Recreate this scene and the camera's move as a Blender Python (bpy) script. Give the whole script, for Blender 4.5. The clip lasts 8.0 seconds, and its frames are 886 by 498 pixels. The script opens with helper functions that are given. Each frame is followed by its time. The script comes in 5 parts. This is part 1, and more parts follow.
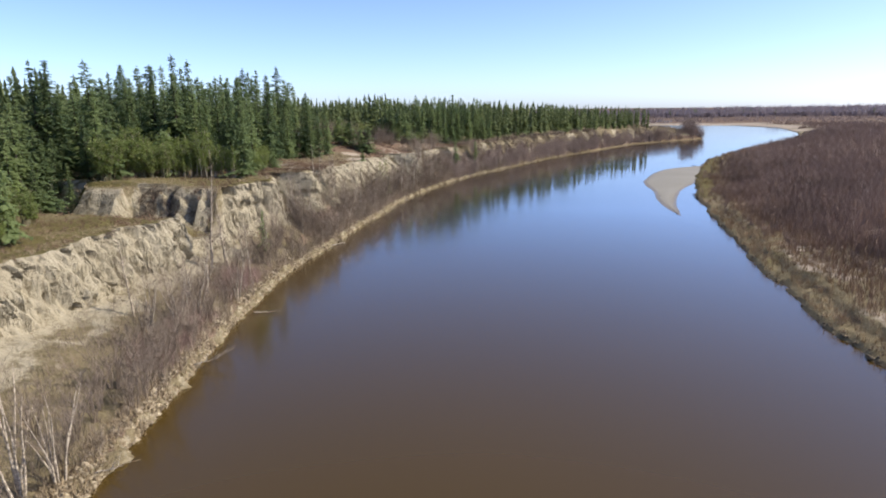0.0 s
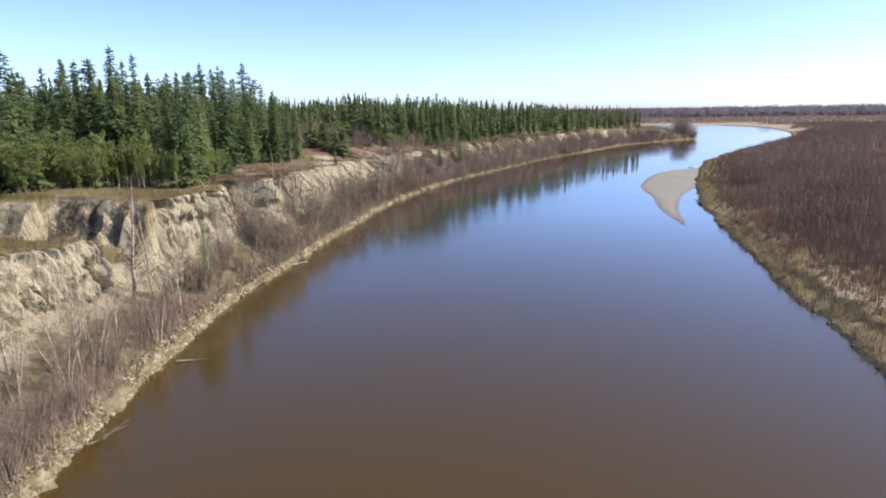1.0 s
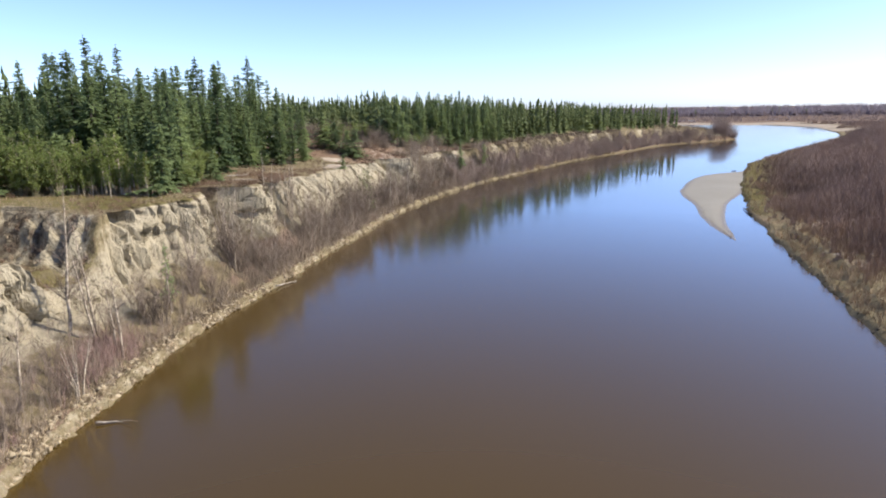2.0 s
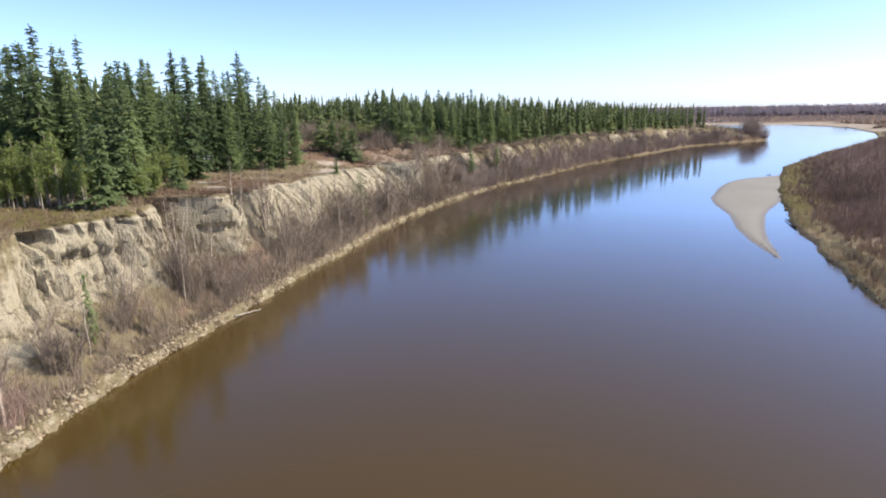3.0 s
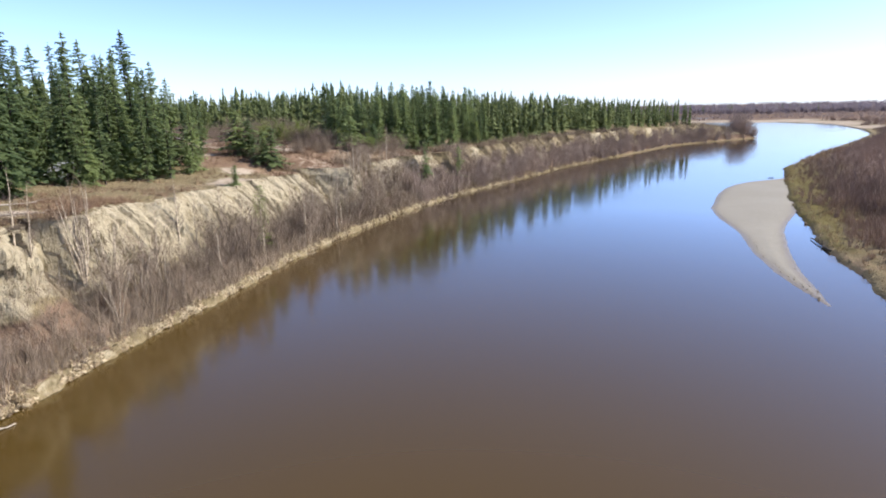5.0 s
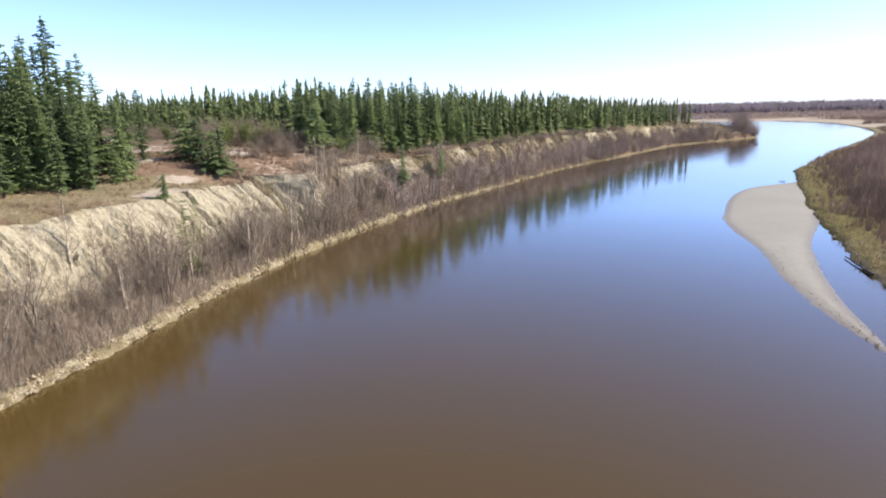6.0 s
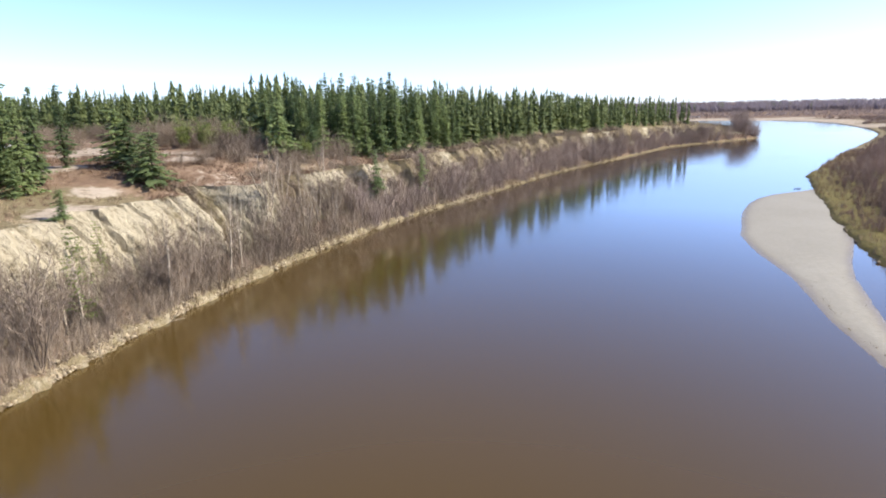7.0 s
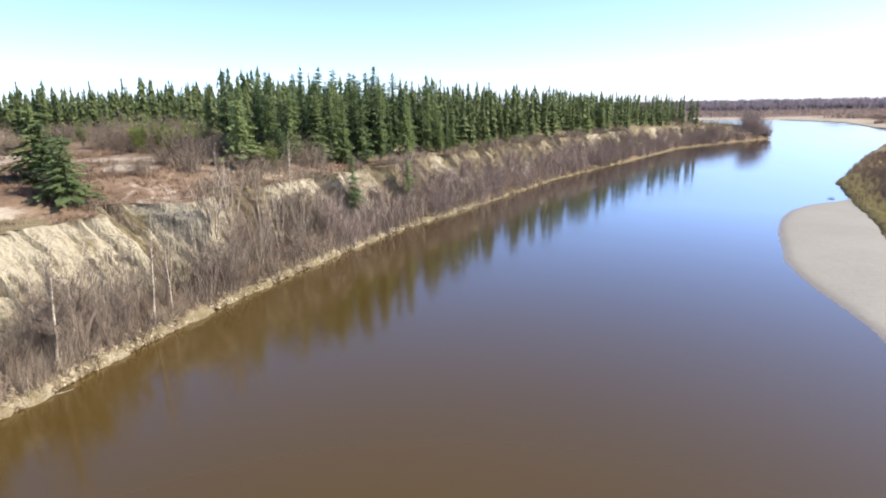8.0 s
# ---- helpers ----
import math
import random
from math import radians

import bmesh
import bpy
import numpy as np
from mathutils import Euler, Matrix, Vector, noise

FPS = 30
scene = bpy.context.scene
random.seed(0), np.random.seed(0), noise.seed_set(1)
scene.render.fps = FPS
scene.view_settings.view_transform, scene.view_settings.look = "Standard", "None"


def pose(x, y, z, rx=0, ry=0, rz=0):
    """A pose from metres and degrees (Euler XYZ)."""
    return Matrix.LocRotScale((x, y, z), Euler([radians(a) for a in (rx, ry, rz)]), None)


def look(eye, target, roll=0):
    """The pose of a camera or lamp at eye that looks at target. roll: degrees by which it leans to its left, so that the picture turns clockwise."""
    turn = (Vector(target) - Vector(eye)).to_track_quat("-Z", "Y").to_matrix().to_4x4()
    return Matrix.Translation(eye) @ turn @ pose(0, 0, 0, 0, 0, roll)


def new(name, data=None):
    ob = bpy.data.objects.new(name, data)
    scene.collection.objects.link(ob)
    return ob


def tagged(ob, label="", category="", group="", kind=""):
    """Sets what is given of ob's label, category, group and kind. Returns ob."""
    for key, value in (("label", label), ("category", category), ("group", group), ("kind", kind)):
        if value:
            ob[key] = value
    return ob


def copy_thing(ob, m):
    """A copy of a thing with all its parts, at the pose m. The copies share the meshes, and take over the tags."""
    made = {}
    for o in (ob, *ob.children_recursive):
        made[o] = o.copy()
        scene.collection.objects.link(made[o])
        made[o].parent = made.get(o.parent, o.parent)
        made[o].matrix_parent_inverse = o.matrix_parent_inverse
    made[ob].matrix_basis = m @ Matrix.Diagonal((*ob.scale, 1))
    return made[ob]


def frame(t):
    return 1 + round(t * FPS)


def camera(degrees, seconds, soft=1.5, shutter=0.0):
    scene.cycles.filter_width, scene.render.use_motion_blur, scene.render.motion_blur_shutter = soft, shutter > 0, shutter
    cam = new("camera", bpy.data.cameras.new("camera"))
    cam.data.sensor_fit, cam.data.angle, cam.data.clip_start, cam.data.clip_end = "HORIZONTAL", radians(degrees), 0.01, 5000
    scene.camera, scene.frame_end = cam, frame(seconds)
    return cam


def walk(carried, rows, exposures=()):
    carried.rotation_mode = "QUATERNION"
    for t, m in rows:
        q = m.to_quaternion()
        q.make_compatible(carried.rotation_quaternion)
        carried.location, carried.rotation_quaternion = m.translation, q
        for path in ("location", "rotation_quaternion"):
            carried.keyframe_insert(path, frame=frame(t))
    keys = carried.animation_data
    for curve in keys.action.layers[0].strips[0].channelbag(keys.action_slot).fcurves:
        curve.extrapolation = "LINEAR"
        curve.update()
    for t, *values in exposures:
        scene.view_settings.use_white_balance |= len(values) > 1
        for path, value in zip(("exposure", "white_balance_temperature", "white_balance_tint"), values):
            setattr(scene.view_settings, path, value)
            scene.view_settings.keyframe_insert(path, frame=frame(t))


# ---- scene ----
cam = camera(71.9, 8.0, soft=1.9)
PATH = [
    (0, (-0.044, -3.119, 12.463), (-0.057, -1.17, 12.014), -0.5),
    (0.5, (0.336, 0.739, 12.375), (0.404, 2.687, 11.925), -0.5),
    (1, (0.958, 4.495, 12.285), (0.979, 6.444, 11.837), -0.6),
    (1.2, (1.255, 5.966, 12.266), (1.272, 7.915, 11.817), -0.5),
    (2.3, (2.985, 13.83, 12.033), (2.856, 15.774, 11.585), -0.7),
    (2.5, (3.295, 15.283, 11.993), (3.142, 17.226, 11.545), -0.7),
    (3, (4.069, 18.947, 11.942), (3.927, 20.891, 11.494), -0.7),
    (3.5, (4.862, 22.617, 11.841), (4.753, 24.563, 11.392), -0.8),
    (4, (5.624, 26.345, 11.695), (5.534, 28.292, 11.245), -0.9),
    (5.5, (7.862, 37.844, 11.048), (7.777, 39.791, 10.598), -1.0),
    (6, (8.609, 41.899, 11.017), (8.534, 43.846, 10.566), -1.1),
    (6.5, (9.224, 46.077, 11.01), (9.154, 48.024, 10.556), -1.1),
    (7, (9.773, 50.181, 11.11), (9.719, 52.127, 10.652), -0.9),
    (7.5, (10.237, 54.493, 11.165), (10.186, 56.439, 10.705), -0.8),
    (8, (10.543, 58.862, 11.19), (10.49, 60.807, 10.726), -0.8),
]
walk(cam, [(t, look(eye, target, roll)) for t, eye, target, roll in PATH],
     exposures=[(0, 0.62, 5800, 18), (1, 0.76, 5800, 18), (2.5, 0.82, 5800, 18), (4, 0.87, 5800, 18), (8, 1.12, 5800, 17)])

# ---- light: clear afternoon, sun to the side over the flat bank ----
SUN_AZIMUTH, SUN_ELEVATION = 92.0, 42.0
world = bpy.data.worlds.new("sky")
scene.world = world
world.use_nodes = True
wn = world.node_tree.nodes
sky = wn.new("ShaderNodeTexSky")
sky.sky_type, sky.sun_disc = "NISHITA", False
sky.sun_elevation, sky.sun_rotation = radians(SUN_ELEVATION), radians(SUN_AZIMUTH)
sky.air_density, sky.dust_density, sky.ozone_density = 0.7, 2.4, 1.5
sky.altitude = 1500
wn["Background"].inputs["Strength"].default_value = 0.143
world.node_tree.links.new(sky.outputs[0], wn["Background"].inputs["Color"])

sun = new("sun", bpy.data.lights.new("sun", "SUN"))
sun.data.energy, sun.data.angle, sun.data.color = 4.6, radians(0.6), (1.0, 0.91, 0.68)
az, el = radians(SUN_AZIMUTH), radians(SUN_ELEVATION)
toward = Vector((math.sin(az) * math.cos(el), math.cos(az) * math.cos(el), math.sin(el)))
sun.matrix_world = look(toward * 300, (0, 0, 0))


# ---- materials ----
class Nodes:
    """A small hand for node materials."""

    def __init__(self, name, rough=0.8, spec=0.3):
        self.m = bpy.data.materials.new(name)
        self.m.use_nodes = True
        self.t = self.m.node_tree
        self.p = self.t.nodes["Principled BSDF"]
        self.p.inputs["Roughness"].default_value = rough
        self.p.inputs["Specular IOR Level"].default_value = spec

    def link(self, a, b):
        self.t.links.new(a, b)

    def coords(self, scale=(1, 1, 1), kind="Object"):
        c, m = self.t.nodes.new("ShaderNodeTexCoord"), self.t.nodes.new("ShaderNodeMapping")
        m.inputs["Scale"].default_value = scale
        self.link(c.outputs[kind], m.inputs["Vector"])
        return m.outputs["Vector"]

    def noise(self, scale, detail=4, at=None, rough=0.6):
        n = self.t.nodes.new("ShaderNodeTexNoise")
        n.inputs["Scale"].default_value, n.inputs["Detail"].default_value, n.inputs["Roughness"].default_value = scale, detail, rough
        self.link(at if at is not None else self.coords(), n.inputs["Vector"])
        return n.outputs["Fac"]

    def ramp(self, fac, stops):
        r = self.t.nodes.new("ShaderNodeValToRGB")
        while len(r.color_ramp.elements) < len(stops):
            r.color_ramp.elements.new(0.5)
        for e, (pos, col) in zip(r.color_ramp.elements, stops):
            e.position, e.color = pos, (*col, 1)
        self.link(fac, r.inputs["Fac"])
        return r.outputs["Color"]

    def mix(self, fac, a, b, mode="MIX"):
        n = self.t.nodes.new("ShaderNodeMix")
        n.data_type, n.blend_type = "RGBA", mode
        for value, sock in ((fac, n.inputs[0]), (a, n.inputs[6]), (b, n.inputs[7])):
            if isinstance(value, (int, float)):
                sock.default_value = value
            elif isinstance(value, tuple):
                sock.default_value = (*value, 1)
            else:
                self.link(value, sock)
        return n.outputs[2]

    def math(self, op, a, b=0.0):
        n = self.t.nodes.new("ShaderNodeMath")
        n.operation = op
        for value, sock in ((a, n.inputs[0]), (b, n.inputs[1])):
            if isinstance(value, (int, float)):
                sock.default_value = value
            else:
                self.link(value, sock)
        return n.outputs[0]

    def random(self):
        return self.t.nodes.new("ShaderNodeObjectInfo").outputs["Random"]

    def island(self):
        return self.t.nodes.new("ShaderNodeNewGeometry").outputs["Random Per Island"]

    def bump(self, height, strength=0.5, distance=0.1):
        b = self.t.nodes.new("ShaderNodeBump")
        b.inputs["Strength"].default_value, b.inputs["Distance"].default_value = strength, distance
        self.link(height, b.inputs["Height"])
        self.link(b.outputs["Normal"], self.p.inputs["Normal"])

    def colour(self, c):
        if isinstance(c, tuple):
            self.p.inputs["Base Color"].default_value = (*c, 1)
        else:
            self.link(c, self.p.inputs["Base Color"])
        return self.m


def leafy(name, dark, light, glow, rand="object", scale=1.5):
    """Needles or leaves: two greens by noise and by tree, a little light passing through."""
    n = Nodes(name, 0.65, 0.2)
    f = n.noise(scale, 3)
    r = n.random() if rand == "object" else n.island()
    f = n.math("ADD", n.math("MULTIPLY", f, 0.55), n.math("MULTIPLY", r, 0.5))
    c = n.ramp(f, [(0.25, dark), (0.8, light)])
    n.colour(c)
    tr = n.t.nodes.new("ShaderNodeBsdfTranslucent")
    n.link(c, tr.inputs["Color"])
    mx = n.t.nodes.new("ShaderNodeMixShader")
    mx.inputs[0].default_value = glow
    n.link(n.p.outputs[0], mx.inputs[1])
    n.link(tr.outputs[0], mx.inputs[2])
    n.link(mx.outputs[0], n.t.nodes["Material Output"].inputs["Surface"])
    return n.m


def twiggy(name, dark, light, rand="object", blotch=0.0):
    n = Nodes(name, 0.8, 0.2)
    r = n.random() if rand == "object" else n.island()
    f = n.math("ADD", n.math("MULTIPLY", n.noise(2.0, 3), 0.6), n.math("MULTIPLY", r, 0.45 - 0.3 * blotch))
    if blotch:
        f = n.math("ADD", f, n.math("MULTIPLY", n.math("SUBTRACT", n.noise(0.09, 3), 0.45), 3.0 * blotch))
    return n.colour(n.ramp(f, [(0.2, dark), (0.8, light)]))


def ground_material():
    n = Nodes("bank_earth", 0.95, 0.1)
    at = n.t.nodes.new("ShaderNodeAttribute")
    at.attribute_name = "cover"
    sep = n.t.nodes.new("ShaderNodeSeparateColor")
    n.link(at.outputs["Color"], sep.inputs[0])
    silt, red, brush = sep.outputs[0], sep.outputs[1], sep.outputs[2]
    at2 = n.t.nodes.new("ShaderNodeAttribute")
    at2.attribute_name = "growth"
    sep2 = n.t.nodes.new("ShaderNodeSeparateColor")
    n.link(at2.outputs["Color"], sep2.inputs[0])
    olive, turf, pale = sep2.outputs[0], sep2.outputs[1], sep2.outputs[2]
    big, mid, fine = n.noise(0.25, 4), n.noise(1.3, 5), n.noise(7.0, 5)
    grass = n.ramp(n.math("ADD", n.math("MULTIPLY", mid, 0.6), n.math("MULTIPLY", fine, 0.45)),
                   [(0.3, (0.095, 0.077, 0.044)), (0.55, (0.18, 0.144, 0.08)), (0.8, (0.265, 0.22, 0.128))])
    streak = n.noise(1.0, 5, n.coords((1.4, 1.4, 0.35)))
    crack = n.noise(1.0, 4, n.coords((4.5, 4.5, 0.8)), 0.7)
    # low crack values darken the silt too: crevice shade mixed into its colour
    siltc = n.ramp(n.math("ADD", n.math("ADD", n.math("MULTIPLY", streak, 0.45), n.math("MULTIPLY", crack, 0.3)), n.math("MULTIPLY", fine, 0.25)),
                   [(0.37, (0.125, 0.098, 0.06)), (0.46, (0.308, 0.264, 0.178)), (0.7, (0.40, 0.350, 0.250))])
    redc = n.ramp(n.math("ADD", n.math("MULTIPLY", big, 0.6), n.math("MULTIPLY", mid, 0.4)),
                  [(0.3, (0.09, 0.058, 0.038)), (0.5, (0.18, 0.119, 0.077)), (0.7, (0.28, 0.207, 0.14))])
    brushc = n.ramp(n.math("ADD", n.math("MULTIPLY", big, 0.5), n.math("MULTIPLY", fine, 0.5)),
                    [(0.3, (0.105, 0.068, 0.047)), (0.7, (0.185, 0.126, 0.086))])
    olivec = n.ramp(mid, [(0.3, (0.07, 0.056, 0.02)), (0.7, (0.15, 0.125, 0.044))])
    # dark turf; the same colour also paints shade on the high bank
    turf_shade = n.ramp(fine, [(0.3, (0.05, 0.038, 0.026)), (0.7, (0.12, 0.09, 0.06))])
    palec = n.ramp(n.math("ADD", n.math("MULTIPLY", mid, 0.6), n.math("MULTIPLY", fine, 0.4)), [(0.3, (0.26, 0.208, 0.152)), (0.7, (0.41, 0.345, 0.268))])

    def mask(v):
        """Ragged edge of a patch."""
        a = n.math("ADD", v, n.math("MULTIPLY", n.math("SUBTRACT", mid, 0.5), 1.1))
        r = n.t.nodes.new("ShaderNodeMapRange")
        r.inputs["From Min"].default_value, r.inputs["From Max"].default_value = 0.38, 0.62
        n.link(a, r.inputs["Value"])
        return n.math("MULTIPLY", r.outputs[0], n.math("MINIMUM", n.math("MULTIPLY", v, 6.0), 1.0))
    c = n.mix(mask(brush), grass, brushc)
    c = n.mix(mask(olive), c, olivec)
    c = n.mix(mask(red), c, redc)
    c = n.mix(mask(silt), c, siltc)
    c = n.mix(mask(pale), c, palec)
    c = n.mix(mask(turf), c, turf_shade)
    rough = n.math("ADD", n.math("MULTIPLY", mid, 0.55), n.math("MULTIPLY", fine, 0.45))
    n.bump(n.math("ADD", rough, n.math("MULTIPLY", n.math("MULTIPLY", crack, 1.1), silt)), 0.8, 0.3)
    return n.colour(c)


def water_material():
    n = Nodes("silty_river_water", 0.6, 0.0)
    big = n.noise(0.02, 3)
    n.colour(n.ramp(big, [(0.3, (0.0545, 0.0322, 0.0036)), (0.7, (0.063, 0.0373, 0.0050))]))
    small = n.noise(2.2, 3, n.coords((1.0, 0.6, 1.0)))
    slow = n.noise(0.35, 2, n.coords((1.0, 0.5, 1.0)))
    n.bump(n.math("ADD", n.math("MULTIPLY", small, 0.35), slow), 0.15, 0.05)
    gloss = n.t.nodes.new("ShaderNodeBsdfGlossy")
    n.link(n.p.inputs["Normal"].links[0].from_socket, gloss.inputs["Normal"])
    # rippled below, calmer up the river, and smooth along the flat bank
    xyz = n.t.nodes.new("ShaderNodeSeparateXYZ")
    n.link(n.coords(), xyz.inputs[0])
    calm = n.t.nodes.new("ShaderNodeMapRange")
    calm.inputs["From Min"].default_value, calm.inputs["From Max"].default_value = 50, 130
    calm.inputs["To Min"].default_value, calm.inputs["To Max"].default_value = 0.14, 0.1
    n.link(xyz.outputs[1], calm.inputs["Value"])
    out = n.math("SUBTRACT", xyz.outputs[0], n.math("MULTIPLY", n.math("SUBTRACT", xyz.outputs[1], 55), 0.73))
    out = n.math("ADD", out, n.math("MULTIPLY", n.math("SUBTRACT", n.noise(0.022, 3, n.coords((1.0, 1.6, 1.0))), 0.5), 60))
    lee = n.t.nodes.new("ShaderNodeMapRange")
    lee.inputs["From Min"].default_value, lee.inputs["From Max"].default_value = -22, -8
    lee.inputs["To Min"].default_value, lee.inputs["To Max"].default_value = 1.0, 0.3
    n.link(out, lee.inputs["Value"])
    up = n.t.nodes.new("ShaderNodeMapRange")
    up.inputs["From Min"].default_value, up.inputs["From Max"].default_value = 80, 110
    n.link(xyz.outputs[1], up.inputs["Value"])
    smooth = n.math("SUBTRACT", 1.0, n.math("MULTIPLY", up.outputs[0], n.math("SUBTRACT", 1.0, lee.outputs[0])))
    n.link(n.math("MULTIPLY", calm.outputs[0], smooth), gloss.inputs["Roughness"])
    fres = n.t.nodes.new("ShaderNodeFresnel")
    fres.inputs["IOR"].default_value = 1.333
    mx = n.t.nodes.new("ShaderNodeMixShader")
    gain = n.math("ADD", 1.95, n.math("MULTIPLY", fres.outputs[0], 0.7))
    n.link(n.math("MINIMUM", n.math("MULTIPLY", fres.outputs[0], gain), 0.85), mx.inputs[0])
    n.link(n.p.outputs[0], mx.inputs[1])
    n.link(gloss.outputs[0], mx.inputs[2])
    n.link(mx.outputs[0], n.t.nodes["Material Output"].inputs["Surface"])
    return n.m


def bar_material():
    n = Nodes("wet_silt_bar", 0.75, 0.3)
    f = n.math("ADD", n.math("MULTIPLY", n.noise(0.12, 3), 0.45), n.math("MULTIPLY", n.noise(3.0, 6, None, 0.75), 0.55))
    n.bump(n.noise(2.5, 6), 0.6, 0.06)
    # the margin is wet: darker and smoother than the dry crown
    z = n.t.nodes.new("ShaderNodeSeparateXYZ")
    n.link(n.coords(), z.inputs[0])
    wet = n.t.nodes.new("ShaderNodeMapRange")
    wet.inputs["From Min"].default_value, wet.inputs["From Max"].default_value = 0.075, 0.0
    n.link(n.math("ADD", z.outputs[2], n.math("MULTIPLY", n.math("SUBTRACT", n.noise(0.6, 4), 0.5), 0.05)), wet.inputs["Value"])
    n.link(n.math("SUBTRACT", 0.75, n.math("MULTIPLY", wet.outputs[0], 0.5)), n.p.inputs["Roughness"])
    dry = n.ramp(f, [(0.3, (0.192, 0.174, 0.136)), (0.7, (0.25, 0.23, 0.186))])
    return n.colour(n.mix(wet.outputs[0], dry, (0.15, 0.118, 0.075)))


def bark_material(name, a, b, scale=(8, 8, 2)):
    n = Nodes(name, 0.85, 0.2)
    f = n.noise(1.0, 4, n.coords(scale))
    n.bump(f, 0.5, 0.02)
    return n.colour(n.ramp(f, [(0.35, a), (0.65, b)]))


EARTH, WATER, BAR = ground_material(), water_material(), bar_material()
NEEDLE = leafy("spruce_needles", (0.118, 0.164, 0.074), (0.282, 0.340, 0.140), 0.6)
NEEDLE_FAR = leafy("far_spruce_needles", (0.085, 0.112, 0.046), (0.185, 0.215, 0.078), 0.5, "island", 0.15)
YOUNG = leafy("young_leaves", (0.135, 0.172, 0.046), (0.26, 0.305, 0.085), 0.5)
SPRUCE_BARK = bark_material("spruce_bark", (0.05, 0.038, 0.03), (0.14, 0.115, 0.095))
BIRCH_BARK = bark_material("birch_bark", (0.162, 0.129, 0.095), (0.513, 0.432, 0.323), (6, 6, 9))
TWIG = twiggy("willow_twigs", (0.088, 0.066, 0.049), (0.265, 0.207, 0.155))
TWIG_FAR = twiggy("far_willow_twigs", (0.128, 0.098, 0.070), (0.290, 0.229, 0.167), "island", 0.3)
BELT = twiggy("belt_twigs", (0.152, 0.116, 0.094), (0.33, 0.257, 0.208), "island", 0.3)
THICKET = twiggy("thicket_twigs", (0.178, 0.122, 0.092), (0.345, 0.245, 0.182), "island", 0.6)
FAR_BRUSH = leafy("far_brush_twigs", (0.18, 0.138, 0.125), (0.27, 0.212, 0.19), 0.5, "island", 0.02)
BANK_STRAW = twiggy("bank_grass", (0.235, 0.158, 0.082), (0.42, 0.305, 0.185), "island", 0.35)
STRAW = twiggy("dry_grass", (0.215, 0.16, 0.09), (0.39, 0.305, 0.195), "island", 0.35)
DEADWOOD = bark_material("weathered_wood", (0.17, 0.14, 0.111), (0.357, 0.315, 0.255), (12, 12, 3))
WET_WOOD = bark_material("wet_wood", (0.025, 0.02, 0.016), (0.075, 0.062, 0.05), (12, 12, 3))
# bare woods with the bluish haze of distance put into the base colour
HAZED_WOOD = leafy("far_bare_woods", (0.2, 0.168, 0.18), (0.235, 0.2, 0.214), 0.5, "island", 0.02)
LEAF_TWIG = twiggy("leafing_twigs", (0.136, 0.119, 0.068), (0.255, 0.23, 0.128))
RED_TWIG = twiggy("reddish_twigs", (0.171, 0.108, 0.090), (0.324, 0.216, 0.180), "island")
CLOD = twiggy("clod_earth", (0.063, 0.047, 0.029), (0.243, 0.184, 0.113), "island")
PALE_CLOD = twiggy("pale_clods", (0.13, 0.1, 0.062), (0.36, 0.295, 0.19), "island")
STALK = twiggy("dead_stalks", (0.204, 0.128, 0.081), (0.357, 0.246, 0.162), "island")
HEATH = twiggy("red_heath", (0.092, 0.060, 0.038), (0.229, 0.151, 0.097), "island", 0.4)


# ---- building help ----
def mesh_of(name, verts, faces, material, smooth=False):
    me = bpy.data.meshes.new(name)
    me.from_pydata(verts, [], faces)
    me.materials.append(material)
    if smooth:
        me.polygons.foreach_set("use_smooth", [True] * len(me.polygons))
    me.update()
    return me


def mesh_np(name, verts, tris, material):
    """A mesh of triangles out of two arrays."""
    me = bpy.data.meshes.new(name)
    nv, nt = len(verts), len(tris)
    me.vertices.add(nv)
    me.vertices.foreach_set("co", np.asarray(verts, np.float32).ravel())
    me.loops.add(nt * 3)
    me.loops.foreach_set("vertex_index", np.asarray(tris, np.int32).ravel())
    me.polygons.add(nt)
    me.polygons.foreach_set("loop_start", np.arange(0, nt * 3, 3, dtype=np.int32))
    me.materials.append(material)
    me.update(calc_edges=True)
    me.validate()
    return me


def part(name, me, parent, label=""):
    ob = new(name, me)
    ob.parent = parent
    if label:
        ob["label"] = label
    return ob


class Shape:
    """Gathers points and faces."""

    def __init__(self):
        self.v, self.f = [], []

    def tri(self, a, b, c):
        i = len(self.v)
        self.v += [tuple(a), tuple(b), tuple(c)]
        self.f.append((i, i + 1, i + 2))

    def tube(self, pts, radii, sides=5, cap=False):
        i0 = len(self.v)
        for k, (p, r) in enumerate(zip(pts, radii)):
            a = Vector(pts[min(k + 1, len(pts) - 1)]) - Vector(pts[max(k - 1, 0)])
            a = a.normalized() if a.length > 1e-6 else Vector((0, 0, 1))
            u = a.orthogonal().normalized()
            w = a.cross(u)
            for j in range(sides):
                t = 2 * math.pi * j / sides
                self.v.append(tuple(Vector(p) + r * (math.cos(t) * u + math.sin(t) * w)))
        for k in range(len(pts) - 1):
            for j in range(sides):
                a, b = i0 + k * sides + j, i0 + k * sides + (j + 1) % sides
                self.f.append((a, b, b + sides, a + sides))
        if cap:
            self.f.append(tuple(i0 + j for j in reversed(range(sides))))
            self.f.append(tuple(i0 + (len(pts) - 1) * sides + j for j in range(sides)))

    def mesh(self, name, material, smooth=False):
        return mesh_of(name, self.v, self.f, material, smooth)


def n1(x, y=0.0, z=0.0):
    return noise.noise(Vector((x, y, z)))


